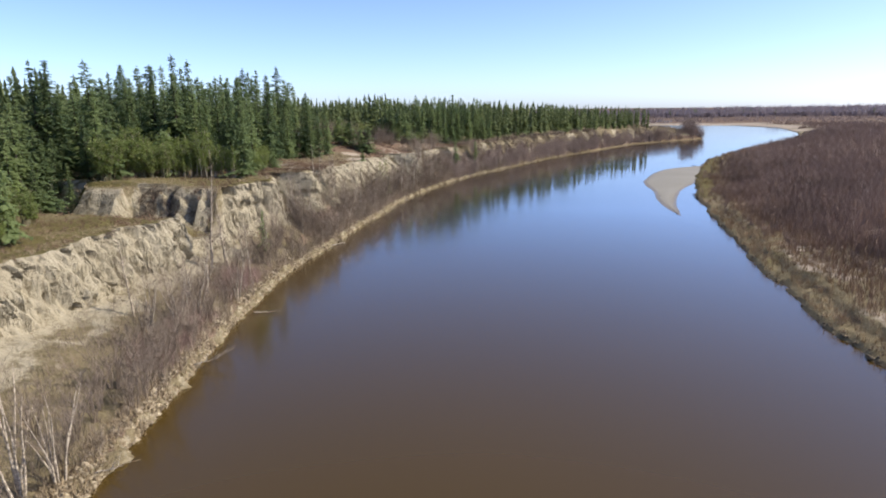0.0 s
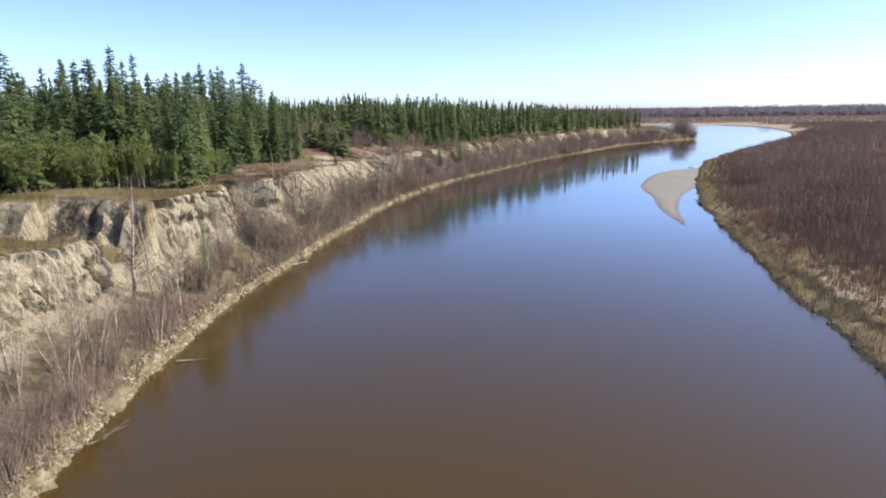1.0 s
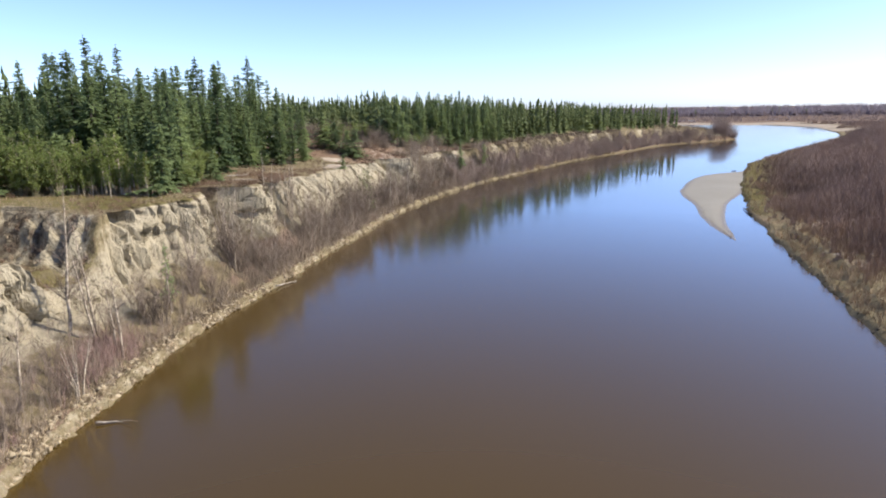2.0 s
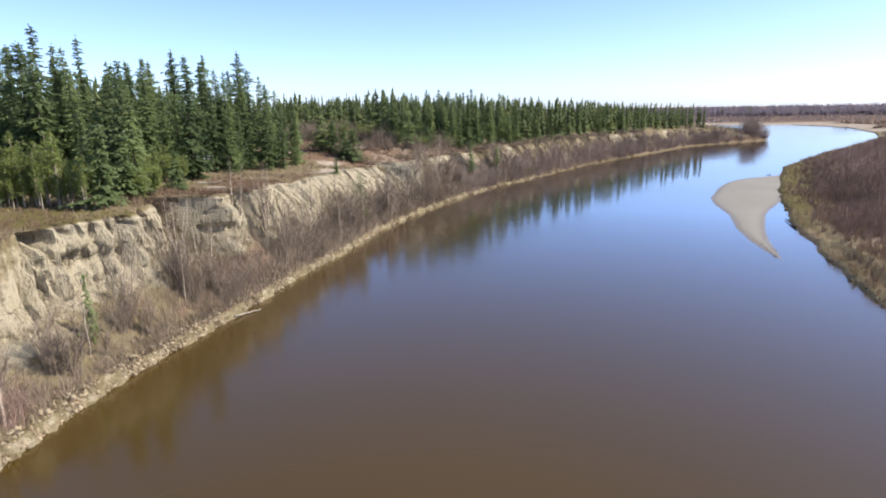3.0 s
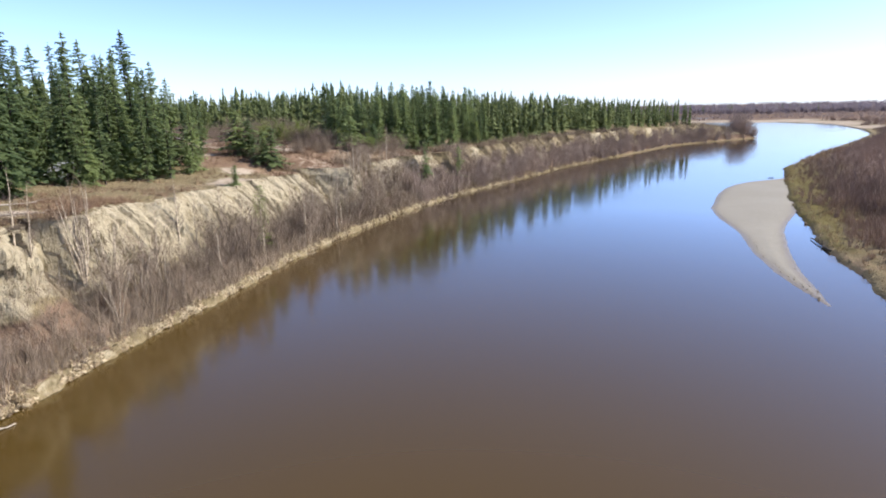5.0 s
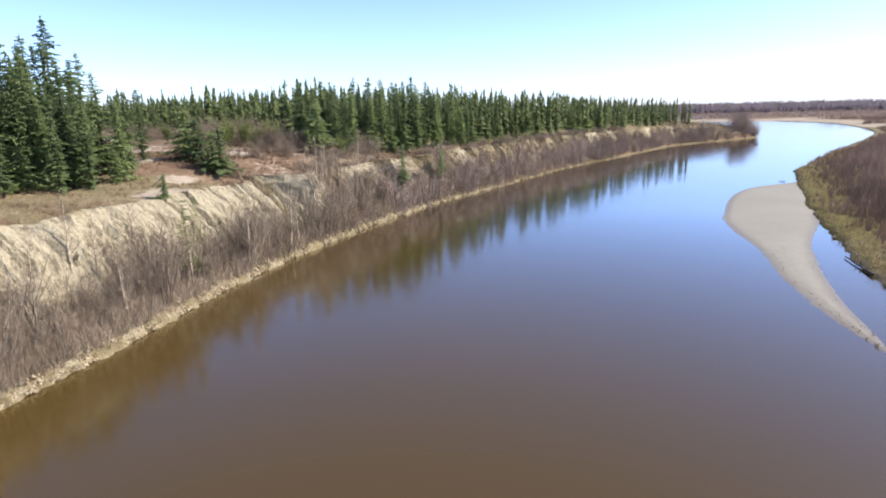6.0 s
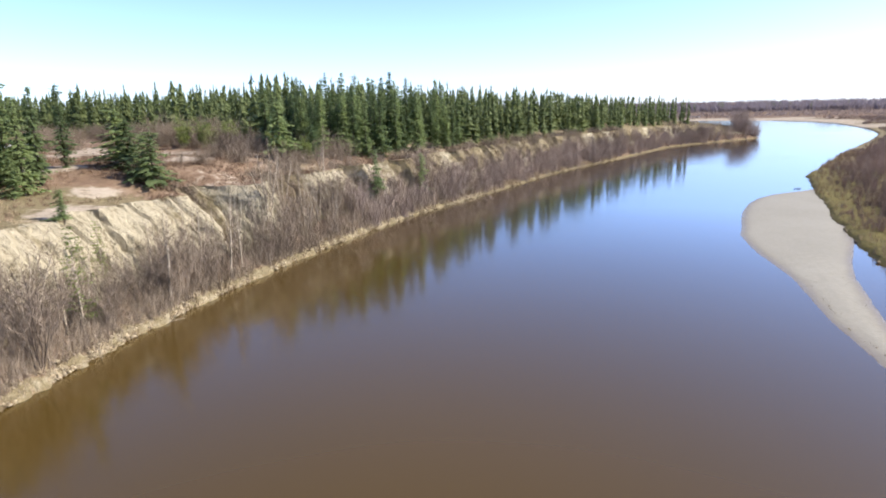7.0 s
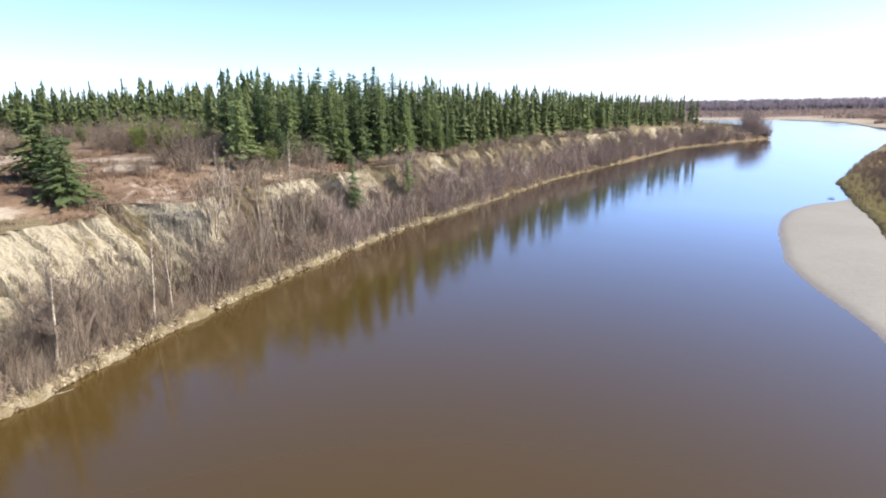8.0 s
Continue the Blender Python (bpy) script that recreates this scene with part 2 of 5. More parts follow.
def rand01(i, j):
    v = math.sin(i * 12.9898 + j * 78.233) * 43758.5453
    return v - math.floor(v)


def step(a, b, x):
    t = min(1.0, max(0.0, (x - a) / (b - a)))
    return t * t * (3 - 2 * t)


# ---- the plan: shore lines ----
def smooth_line(points, spacing, width):
    p = np.array(points, float)
    s = np.concatenate([[0], np.cumsum(np.hypot(*np.diff(p, axis=0).T))])
    q = np.arange(0, s[-1], spacing)
    x, y = np.interp(q, s, p[:, 0]), np.interp(q, s, p[:, 1])
    k = int(width / spacing)
    ker = np.hanning(2 * k + 3)[1:-1]
    ker /= ker.sum()
    pad = lambda a: np.concatenate([2 * a[0] - a[k:0:-1], a, 2 * a[-1] - a[-2:-k - 2:-1]])
    return np.stack([np.convolve(pad(x), ker, "valid"), np.convolve(pad(y), ker, "valid")], 1)


LEFT = smooth_line([(-9, -160), (-11, -40), (-11.8, 10), (-12.2, 21), (-12.7, 30), (-12.6, 42), (-11.6, 48), (-10.5, 54),
                    (-9.5, 62), (-8, 69), (-6.5, 79), (-4.7, 86), (-3.3, 91), (-0.4, 99.5), (4.6, 112), (14, 129),
                    (25, 150), (42.5, 176), (63, 207), (77, 220), (96, 236), (101, 240)], 0.25, 4.0)
LS = np.arange(len(LEFT)) * 0.25
TIP = LS[-1]
_t = np.gradient(LEFT, axis=0)
_t /= np.linalg.norm(_t, axis=1)[:, None]
LN = np.stack([-_t[:, 1], _t[:, 0]], 1)

RIGHT_Y = [-400, -60, 10, 24, 31, 37, 46, 58, 68, 82, 92, 110, 126, 143, 158, 190, 219, 250, 269, 290, 310, 331, 352, 375, 402]
RIGHT_X = [12, 19, 20.6, 20.9, 21.6, 23.2, 25.2, 28.2, 31, 35, 38.8, 46, 53.5, 62, 73, 97, 120, 143, 154, 165, 173, 181, 188, 190, 184]


def shore_right(y):
    return float(np.interp(y, RIGHT_Y, RIGHT_X)) + 0.6 * n1(0.25 * y, 3.1) + 0.4 * n1(0.8 * y, 7.7)


TOP_Y = [-100, 10, 22, 27, 30, 36, 37.5, 39, 40.5, 42, 43.5, 44.6, 45.2, 46.4, 47.5, 48.9, 50.8, 52.3, 53.4, 54.2, 57.9, 58.7, 60.8, 63.3, 65.4, 69.3, 71, 76.2, 81, 84.3, 86.5, 89.4, 90.2,
         93.6, 94.4, 95.6, 97, 98.5, 100.5, 102.7, 106.9, 109.2, 112.9, 117.9, 122, 126.3, 130.9, 150, 200, 225, 245]
TOP_D = [9, 9.4, 9.8, 9.8, 9.0, 8.6, 6.8, 7.2, 6.8, 5.8, 5.6, 6.0, 6.6, 6.0, 6.4, 6.1, 5.0, 5.5, 5.9, 6.3, 5.6, 4.5, 4.7, 4.3, 5.1, 5.5, 5.1, 5.6, 5.8, 6.5, 6.6, 6.2, 5.6,
         5.4, 4.1, 4.2, 5.0, 6.0, 5.8, 4.9, 4.6, 4.0, 4.5, 4.4, 5.2, 6.2, 5.8, 5.8, 6, 5, 4]
ZTOP_Y = [-100, 30, 39.3, 41, 44, 45.2, 60, 72, 80, 90, 97, 110, 150, 200, 225, 245]
ZTOP_Z = [5.1, 5.1, 5.1, 3.1, 3.1, 6.2, 6.1, 5.9, 5.5, 5.4, 5.5, 5.3, 5.2, 5.0, 4.4, 2.4]
# side gullies cut back into the terrace: place along the shore, reach, half width
GULLIES = [(55.2, 2.5, 0.7), (57.0, 3.4, 1.3), (62.0, 2.0, 0.7), (67.4, 0.8, 0.6), (91.9, 2.9, 1.5), (99.4, 0.9, 1.2), (108.1, 1.7, 0.8), (110.9, 1.4, 0.7),
           (115.2, 1.6, 1.0), (120.6, 1.2, 0.9), (128.4, 1.4, 1.2), (137.0, 1.8, 1.3), (146.0, 1.4, 1.2), (158.0, 1.6, 1.6)]


def gully(y):
    """How far the scarp is cut back, and how much of a cut it is (0 to 1)."""
    deep, cut = 0.0, 0.0
    for c, reach, half in GULLIES:
        w = step(1.25, 0.35, abs(y - c) / half)
        deep, cut = max(deep, reach * w), max(cut, w)
    return deep, cut


def left_at(s):
    x, y = np.interp(s, LS, LEFT[:, 0]), np.interp(s, LS, LEFT[:, 1])
    nx, ny = np.interp(s, LS, LN[:, 0]), np.interp(s, LS, LN[:, 1])
    return float(x), float(y), float(nx), float(ny)


def left_shape(s):
    """Edge of the scarp (distance, height) and its foot, at s along the shore."""
    y = float(np.interp(s, LS, LEFT[:, 1]))
    dt, zt = float(np.interp(y, TOP_Y, TOP_D)), float(np.interp(y, ZTOP_Y, ZTOP_Z))
    deep, cut = gully(y)
    dt += 0.35 * n1(0.35 * s, 11.0) + 0.15 * n1(1.3 * s, 5.0) + deep
    zt += 0.25 * n1(0.12 * s, 20.0) + step(60, 70, y) * (0.2 * n1(0.17 * s, 25.0) + 0.15 * n1(0.6 * s, 26.0))
    foot = dt - float(np.interp(y, [30, 36, 40, 46, 60, 64, 70, 90, 100, 120], [1.5, 1.4, 1.1, 0.9, 1.0, 1.4, 2.6, 2.9, 2.2, 1.9])) - 0.35 * n1(0.3 * s, 2.0) - 1.5 * cut
    zf = min(float(np.interp(y, [30, 38, 44, 50, 62, 72, 95, 110], [1.7, 1.7, 2.2, 3.3, 3.1, 2.0, 1.9, 2.4])) + 0.6 * n1(0.22 * s, 8.0) - 1.0 * cut, zt * 0.6)
    return y, dt, zt, max(1.6, foot), zf


def overgrown(y):
    """How far brush has taken over the scarp."""
    return max(0.85 * step(1.1, 0.6, abs(y - 99.6) / 2.6), 0.7 * step(1.1, 0.5, abs(y - 91.9) / 1.3), 0.75 * step(102, 112, y) * step(-0.4, -0.05, n1(0.13 * y, 80.0)))


def wall_line(px):
    """Where the upper scarp runs behind the lower ledge."""
    return 45.2 + 0.38 * (-19 - px) + 0.9 * n1(0.3 * px, 4.0) + 0.3 * n1(1.2 * px, 9.0) - 2.4 * step(-25.4, -26.2, px) * step(-31.6, -30.4, px)


def plateau(s, d, y, dt, zt):
    """Height of the terrace behind the edge."""
    back = d - dt
    z = zt + 0.35 * step(0, 12, back) + 0.25 * n1(0.09 * s, 0.09 * d) * step(0, 6, back) + 0.08 * n1(0.5 * s, 0.5 * d)
    z += 0.9 * step(78, 92, y) * step(0.5, 6, back)
    x0, y0, nx, ny = left_at(s)
    px, py = x0 + nx * d, y0 + ny * d
    if y < 60:
        low_z = 5.0 - 1.3 * step(38.8, 41.2, py - 0.3 * (-19 - px) + 0.5 * n1(0.5 * px, 2.0)) + 0.12 * n1(0.9 * px, 0.9 * py)
        low_z = z + (low_z - z) * step(0, 2.5, back)
        z = low_z + (max(z, 6.35) - low_z) * step(-2.4, 0.5, py - wall_line(px) + 0.7 * abs(n1(1.3 * px, 0.6 * py, 6)) + 0.35 * n1(2.8 * px, 1.2 * py, 2))
    room = 7 + 1.2 * (TIP - s)
    return z - 3.5 * step(room - 6, room, d)


def left_ground(s, d):
    """Height of the left bank away from its scarp."""
    y, dt, zt, df, zf = left_shape(s)
    if d >= dt:
        return plateau(s, d, y, dt, zt)
    if d > df:
        return zf + (zt - zf) * (d - df) / (dt - df)
    if d > 0.6:
        return 0.52 + (zf - 0.52) * ((d - 0.6) / (df - 0.6)) ** 1.25
    return 0.52 * max(0.0, d / 0.6)


def left_sd(x, y):
    k = int(np.argmin((LEFT[:, 0] - x) ** 2 + (LEFT[:, 1] - y) ** 2))
    return LS[k], float((x - LEFT[k, 0]) * LN[k, 0] + (y - LEFT[k, 1]) * LN[k, 1])


def left_xyz(s, d):
    x, y, nx, ny = left_at(s)
    return Vector((x + nx * d, y + ny * d, left_ground(s, d)))


def on_left(x, y):
    s, d = left_sd(x, y)
    return Vector((x, y, left_ground(s, d)))


def right_ground(x, y):
    d = x - shore_right(y)
    e = max(0.0, d)
    scarp = e + 0.7 * n1(0.22 * y, 61.0) + 0.3 * n1(0.9 * y, 62.0)
    return (0.38 * (1 - math.exp(-e / 0.35)) + (0.42 + 0.35 * n1(0.17 * y, 64.0)) * step(90, 60, y) * step(1.1, 2.2, scarp) + 0.6 * step(3, 14, e) + 0.3 * n1(0.07 * x, 0.07 * y) * step(3, 15, e)
            + 0.1 * n1(0.6 * x, 0.6 * y) * step(0, 1, e) - (0.0 if d > 0 else 0.6 * -d))


SAND = [(-12.0, 83.8, 2.8), (-10.6, 82.3, 1.8), (-28, 112, 4.4), (-21, 114.4, 4.0), (-17, 110, 2.6), (-14, 104, 2.4), (-21.5, 97, 2.4), (-16.8, 64.6, 1.4), (-33, 120, 4.0), (-14.5, 90, 1.8)]
FAR_X = [-4500, -500, -100, 20, 100, 150, 180, 188, 4500]
FAR_Y = [1400, 760, 540, 450, 416, 408, 403, 399, 399]


# ---- ground: both banks and the far plain in one sheet ----
def build_ground():
    verts, faces, cover, growth = [], [], [], []

    def grid(rows):
        """rows: lists of (point, cover, growth), equal in length."""
        base, w = len(verts), len(rows[0])
        for row in rows:
            for p, c, g in row:
                verts.append(p), cover.append(c), growth.append(g)
        for i in range(len(rows) - 1):
            for j in range(w - 1):
                a = base + i * w + j
                faces.append((a, a + 1, a + w + 1, a + w))

    # left bank, row by row along the shore
    ss, s = [], 0.0
    while s < TIP:
        ss.append(s)
        y = float(np.interp(s, LS, LEFT[:, 1]))
        s += 0.09 if 22 < y < 40 else 0.15 if 16 < y < 104 else 0.25 if 8 < y < 112 else 0.45 if 112 <= y < 170 else 1.0 if y >= 170 else 6.0
    ss.append(TIP - 0.01)
    top = [0.12, 0.3, 0.55, 0.85, 1.2, 1.6, 2, 2.5, 3, 3.5, 4, 4.5, 5, 5.5, 6, 6.6, 7.2, 7.8, 8.5, 9.2, 10, 11, 12, 13.5, 15, 17, 19.5, 22, 25, 33, 45, 65, 100, 170, 320, 700, 1500]
    rows = []
    for s in ss:
        x, y0, nx, ny = left_at(s)
        y, dt, zt, df, zf = left_shape(s)
        row = []

        def put(d, z, c, g, jut=0.0):
            row.append(((x + nx * (d + jut), y0 + ny * (d + jut), z), c, g))
        for d, z in ((-10, -3), (-3, -1.2), (-1, -0.5), (-0.3, -0.15)):
            put(d, z, (0.2, 0, 0, 1), (0, 0.6, 0, 1))
        wob = 0.4 * n1(0.5 * s, 1.0) + 0.3 * n1(1.5 * s, 9.0)
        high = (0.44 + 0.3 * n1(0.5 * s, 31.0) + 0.12 * n1(2.0 * s, 33.0)) * (1 - 0.45 * step(105, 125, y))
        for k in range(9):
            f = k / 8
            z = high * (1 - (1 - f) ** 2.4) + 0.09 * n1(2.5 * s, 6 * f, 3) * (f > 0)
            # lowest part gets more turf colour, shade under an overhanging lip painted in
            put(0.6 * f + wob * (1 - 0.5 * f) + 0.2 * n1(2.2 * s, 4 * f) + 0.12 * n1(5 * s, 9 * f), z + 0.1 * n1(4 * s, 5 * f, 7) * (f > 0), ((0.4 if f < 0.6 else 0.25) * (1 - 0.8 * step(120, 150, y) * step(0.12, -0.05, n1(0.045 * s, 77.0))), 0, 0.55 * step(0.45, 0.8, f + 0.4 * n1(0.9 * s, 78.0)), 1), (0.15, 0.35 if f < 0.2 else 0.1, 0.0, 1))
        for k in range(1, 13):
            f = k / 12
            d = 0.6 + wob * 0.5 * (1 - f) + (df - 0.6) * f
            z = high + (zf - high) * f ** 1.25 + 0.28 * n1(0.7 * s, 0.9 * d) * (1 - f) + 0.1 * n1(2.6 * s, 2.6 * d)
            bare = 0.2 + 0.5 * step(0.3, 1.0, f) + 0.5 * n1(0.35 * s, 0.6 * d, 4) + 0.2 * n1(1.3 * s, 1.5 * d, 6)
            litter = (1 - step(4.5, 2.5, abs(y - 40))) * step(0.95, 0.6, f) * (0.4 + 0.6 * step(46, 60, y))
            bare -= 0.55 * litter
            put(d, z, (max(0, min(1, bare)), 0.12 * (n1(0.2 * s, 3.3) > 0.1), max(0.35 * (1 - f), 0.85 * litter), 1), (max(0, 0.3 * n1(0.25 * s, 0.4 * d, 9) + 0.1), 0, 0, 1))
        crease = 0.0
        for k in range(1, 31):
            f = k / 30
            z = zf + (zt - zf) * f
            u = s + 0.08 * z
            a = n1(0.33 * u, 0.08 * z, 1)
            crease = 1.1 * max(0, 1 - 5.5 * abs(a)) - 0.15
            late = step(58, 68, y)
            q = 0.72 * s + 1.7 * n1(0.21 * s, 17.0) + 0.08 * z + 0.55 * n1(0.5 * s, 0.45 * z, 3)
            i = math.floor(q)
            tier = math.floor(0.75 * z + 3 * rand01(i, 1))
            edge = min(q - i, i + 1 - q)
            rib = 0.6 * (rand01(i, 0) - 0.5) + 0.12 * (rand01(i, tier) - 0.5) + 0.5 * max(0, 1 - edge / 0.13) - 0.06
            bell = min(1, 0.3 + 2.2 * f)
            early = step(40, 37, y)
            crevice = (1.0 + 0.6 * step(44, 46, y) * step(62, 56, y)) * max(0, 1 - (9 + 4 * early) * abs(n1((1.15 + 0.75 * early) * s + 0.12 * z, (0.17 + 0.3 * early) * z, 21))) * step(-0.15, 0.25, n1(0.6 * s, 0.9 * z, 23))
            rill = 0.22 * abs(n1(1.7 * s, 0.25 * z, 27)) + 0.5 * n1(0.25 * s, 0.3 * z, 29)
            q2 = 1.05 * s + 0.9 * n1(0.3 * s, 40.0) + 0.25 * n1(0.6 * s, 0.5 * z, 41)
            i2 = math.floor(q2)
            e2 = min(q2 - i2, i2 + 1 - q2)
            flute = (0.15 + 0.75 * rand01(i2 if q2 - i2 > 0.5 else i2 - 1, 3) ** 2) * max(0, 1 - e2 / 0.2) * step(0.15, 0.75, f) - 0.1
            broad = step(45.5, 47.5, y) * step(56, 54.5, y)
            jut = bell * (1 - 0.5 * broad) * (crease * (1 - 0.65 * early) + rib * (1 - 0.75 * late - 0.65 * early)) * (1.0 - 0.5 * late) + early * (0.25 * n1(0.7 * s, 0.8 * z, 33) + 0.22 * n1(4.5 * s, 1.8 * z, 35)) + crevice * (1 - 0.6 * late) * (0.3 + bell) + late * (rill + flute) + 0.3 * n1(0.8 * s, 0.8 * z, 12) + (0.22 + 0.2 * step(38, 34, y)) * n1(2.4 * s, 1.0 * z, 5) * (0.4 + bell) + 0.1 * n1(6 * s, 3.5 * z)
            d = df + (dt - df) * (0.6 * f + 0.4 * f ** 4) - 0.15 * step(0.9, 1, f)
            cut = gully(y)[1]
            # turf at the crest and in gullies; on rib joints it paints crevice shade
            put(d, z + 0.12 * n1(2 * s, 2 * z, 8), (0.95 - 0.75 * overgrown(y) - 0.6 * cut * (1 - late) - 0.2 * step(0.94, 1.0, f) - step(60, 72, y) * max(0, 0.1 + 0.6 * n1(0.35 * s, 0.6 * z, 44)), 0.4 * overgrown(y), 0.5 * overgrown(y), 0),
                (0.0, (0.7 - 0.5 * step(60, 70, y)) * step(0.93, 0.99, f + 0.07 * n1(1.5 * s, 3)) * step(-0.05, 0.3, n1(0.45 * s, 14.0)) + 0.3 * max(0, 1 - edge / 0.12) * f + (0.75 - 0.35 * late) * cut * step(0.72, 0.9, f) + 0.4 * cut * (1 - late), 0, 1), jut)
        crease += rib
        room = 7 + 1.2 * (TIP - s)
        for b in top:
            d = min(dt + b, max(dt + 0.05 + 0.01 * b, room + 0.001 * b))
            z = plateau(s, d, y, dt, zt)
            px, py = x + nx * d, y0 + ny * d
            clearing = step(86, 93, py) * step(150, 132, py) * step(-62, -45, px) * step(4, 0, px - 0.9 * (py - 100))
            red = clearing * (0.75 + 0.5 * n1(0.1 * px, 0.1 * py, 2))
            sandy = 0.4 * clearing * step(0.02, 0.25, n1(0.085 * px, 0.14 * py, 5))
            for bx, by, br in SAND:
                sandy = max(sandy, 0.66 * step(1.4, 0.4, math.hypot(px - bx, (py - by) * 0.8) / br))
            bare = 0.35 * step(2.0, 0.3, b) * (0.6 + n1(0.4 * s, 3.0))
            forest = step(12, 18, b)
            wall = step(1.9, 1.1, abs(py - wall_line(px) + 1.0)) * (y < 60) * (px < -18.5)
            bare = max(bare, 0.62 * wall)
            # turf at the edge; on the ledge wall it also darkens in painted shade
            put(d, z, (max(0, bare), max(0, min(1, red)), (0.4 * forest + 0.25 * step(110, 130, py)) * (1 - wall), 0 if wall > 0.5 else 1),
                (0.25 + 0.3 * step(46, 42, py) + 0.35 * step(46, 48, py) * step(55, 53, py) + 0.4 * n1(0.15 * px, 0.15 * py, 7), max((0.5 - 0.45 * step(60, 70, y)) * step(0.45, 0.1, b + 0.2 * n1(1.2 * s, 8)) * step(-0.05, 0.3, n1(0.45 * s, 14.0)), wall * (0.42 + 0.5 * n1(0.9 * px, 0.3, 5)) * step(-26.4, -25.4, px)), sandy, 1), (crease * 0.55) * step(1.6, 0.0, b))
        rows.append(row)
    grid(rows)

    # right bank: rows across, from under the water outwards
    outs = [-14, -5, -2, -0.7, -0.2, 0.0, 0.12, 0.3, 0.55, 0.8, 1.05, 1.25, 1.45, 1.65, 1.85, 2.05, 2.3, 2.6, 3.0, 3.5, 4.2, 5, 6, 8, 11, 15, 20, 27, 36, 48, 65, 90, 130, 200, 350, 700, 1500, 3000, 4600]
    ys, y = [], -400.0
    while y < 402:
        ys.append(y)
        y += 25 if y < 0 else 0.6 if y < 150 else 2.0
    rows = []
    for y in ys:
        row, x0 = [], shore_right(y)
        for o in outs:
            x = x0 + o
            z = right_ground(x, y) if o >= 0 else 0.45 * o
            z += 0.12 * n1(1.3 * x, 1.3 * y, 3) * step(0, 0.5, o) * step(8, 2, o)
            moss = step(70, 100, y) * step(170, 140, y) * step(16, 7, o)
            reach = 6.0 + 5.0 * step(58, 26, y) + 3.0 * n1(0.06 * y, 40.0)
            brush = step(reach, reach + 4, o)
            sc = o + 0.7 * n1(0.22 * y, 61.0) + 0.3 * n1(0.9 * y, 62.0)
            flats = step(275, 300, y) * step(38, 12, o + 26 * n1(0.03 * x, 0.04 * y, 3))
            brush *= 1 - flats
            dark_edge = max(step(0.35, 0.1, o) * (0.3 + 0.8 * n1(0.5 * y, 71.0)), 0.75 * step(0.4, 0.1, abs(sc - 1.6)) * step(90, 60, y) * step(-0.1, 0.3, n1(0.35 * y, 66.0)))
            green = step(0.1, 0.5, o) * step(3.4, 1.0, sc)
            row.append(((x, y, z), (0.12, 0.35 * n1(0.1 * x, 0.1 * y, 9) + 0.22, brush, 1),
                        (0.1 * step(0, 2, o) + (0.2 + 0.6 * n1(0.3 * y, 0.5 * o, 83)) * green + 0.7 * moss + 0.2 * n1(0.2 * x, 0.2 * y, 2), 0.85 * dark_edge, (0.32 + 0.7 * n1(0.16 * x, 0.16 * y, 81) + 0.3 * n1(0.6 * x, 0.6 * y, 82)) * step(1.2, 2.6, sc) * step(reach + 3, reach, o) * step(95, 65, y) + 0.6 * flats, 1)))
        rows.append(row)
    grid(rows[::-1])

    # the far plain
    outs = [-6, -1, 0, 1, 4, 10, 20, 35, 55, 85, 130, 190, 260, 340, 440, 560, 700, 900, 1200, 1700, 2400, 3300, 4200]
    xs = list(range(-4500, -300, 300)) + list(range(-300, 700, 10)) + list(range(700, 4501, 200))
    rows = []
    for x in xs:
        row = []
        y0 = float(np.interp(x, FAR_X, FAR_Y)) + 3 * n1(0.04 * x, 50.0)
        for o in outs:
            y = y0 + o
            z = -0.4 if o < 0 else 0.05 + 0.5 * step(0, 25, o) + 0.8 * step(60, 400, o) + 0.25 * n1(0.02 * x, 0.03 * y)
            if o >= 0:
                z = max(z, 1.0 * step(186, 200, x))
            if o == 130 and 60 < x < 200:
                z = -0.4
            flat = step(75, 12, o + 60 * n1(0.012 * x, 0.02 * y, 3))
            row.append(((x, y, z), (0, 0.0, 1.0 - 0.6 * flat, 1), (0, 0.42 * (1 - flat), min(1, 0.6 * flat), 1)))
        rows.append(row)
    grid(rows)

    me = mesh_of("ground", verts, faces, EARTH, True)
    me.polygons.foreach_set("use_smooth", [cover[f[0]][3] + cover[f[2]][3] > 0 for f in faces])
    for name, data in (("cover", cover), ("growth", growth)):
        a = me.color_attributes.new(name, "FLOAT_COLOR", "POINT")
        a.data.foreach_set("color", np.clip(np.array(data, np.float32), 0, 1).ravel())
    return tagged(new("ground", me), "eroded silt river banks with dry grass and flat land to the horizon", "ground", kind="structure")


build_ground()
tagged(new("water", mesh_of("water", [(-4600, -500, 0), (4600, -500, 0), (4600, 4600, 0), (-4600, 4600, 0)], [(0, 1, 2, 3)], WATER)),
       "calm silty brown river reflecting the sky", "water", kind="structure")


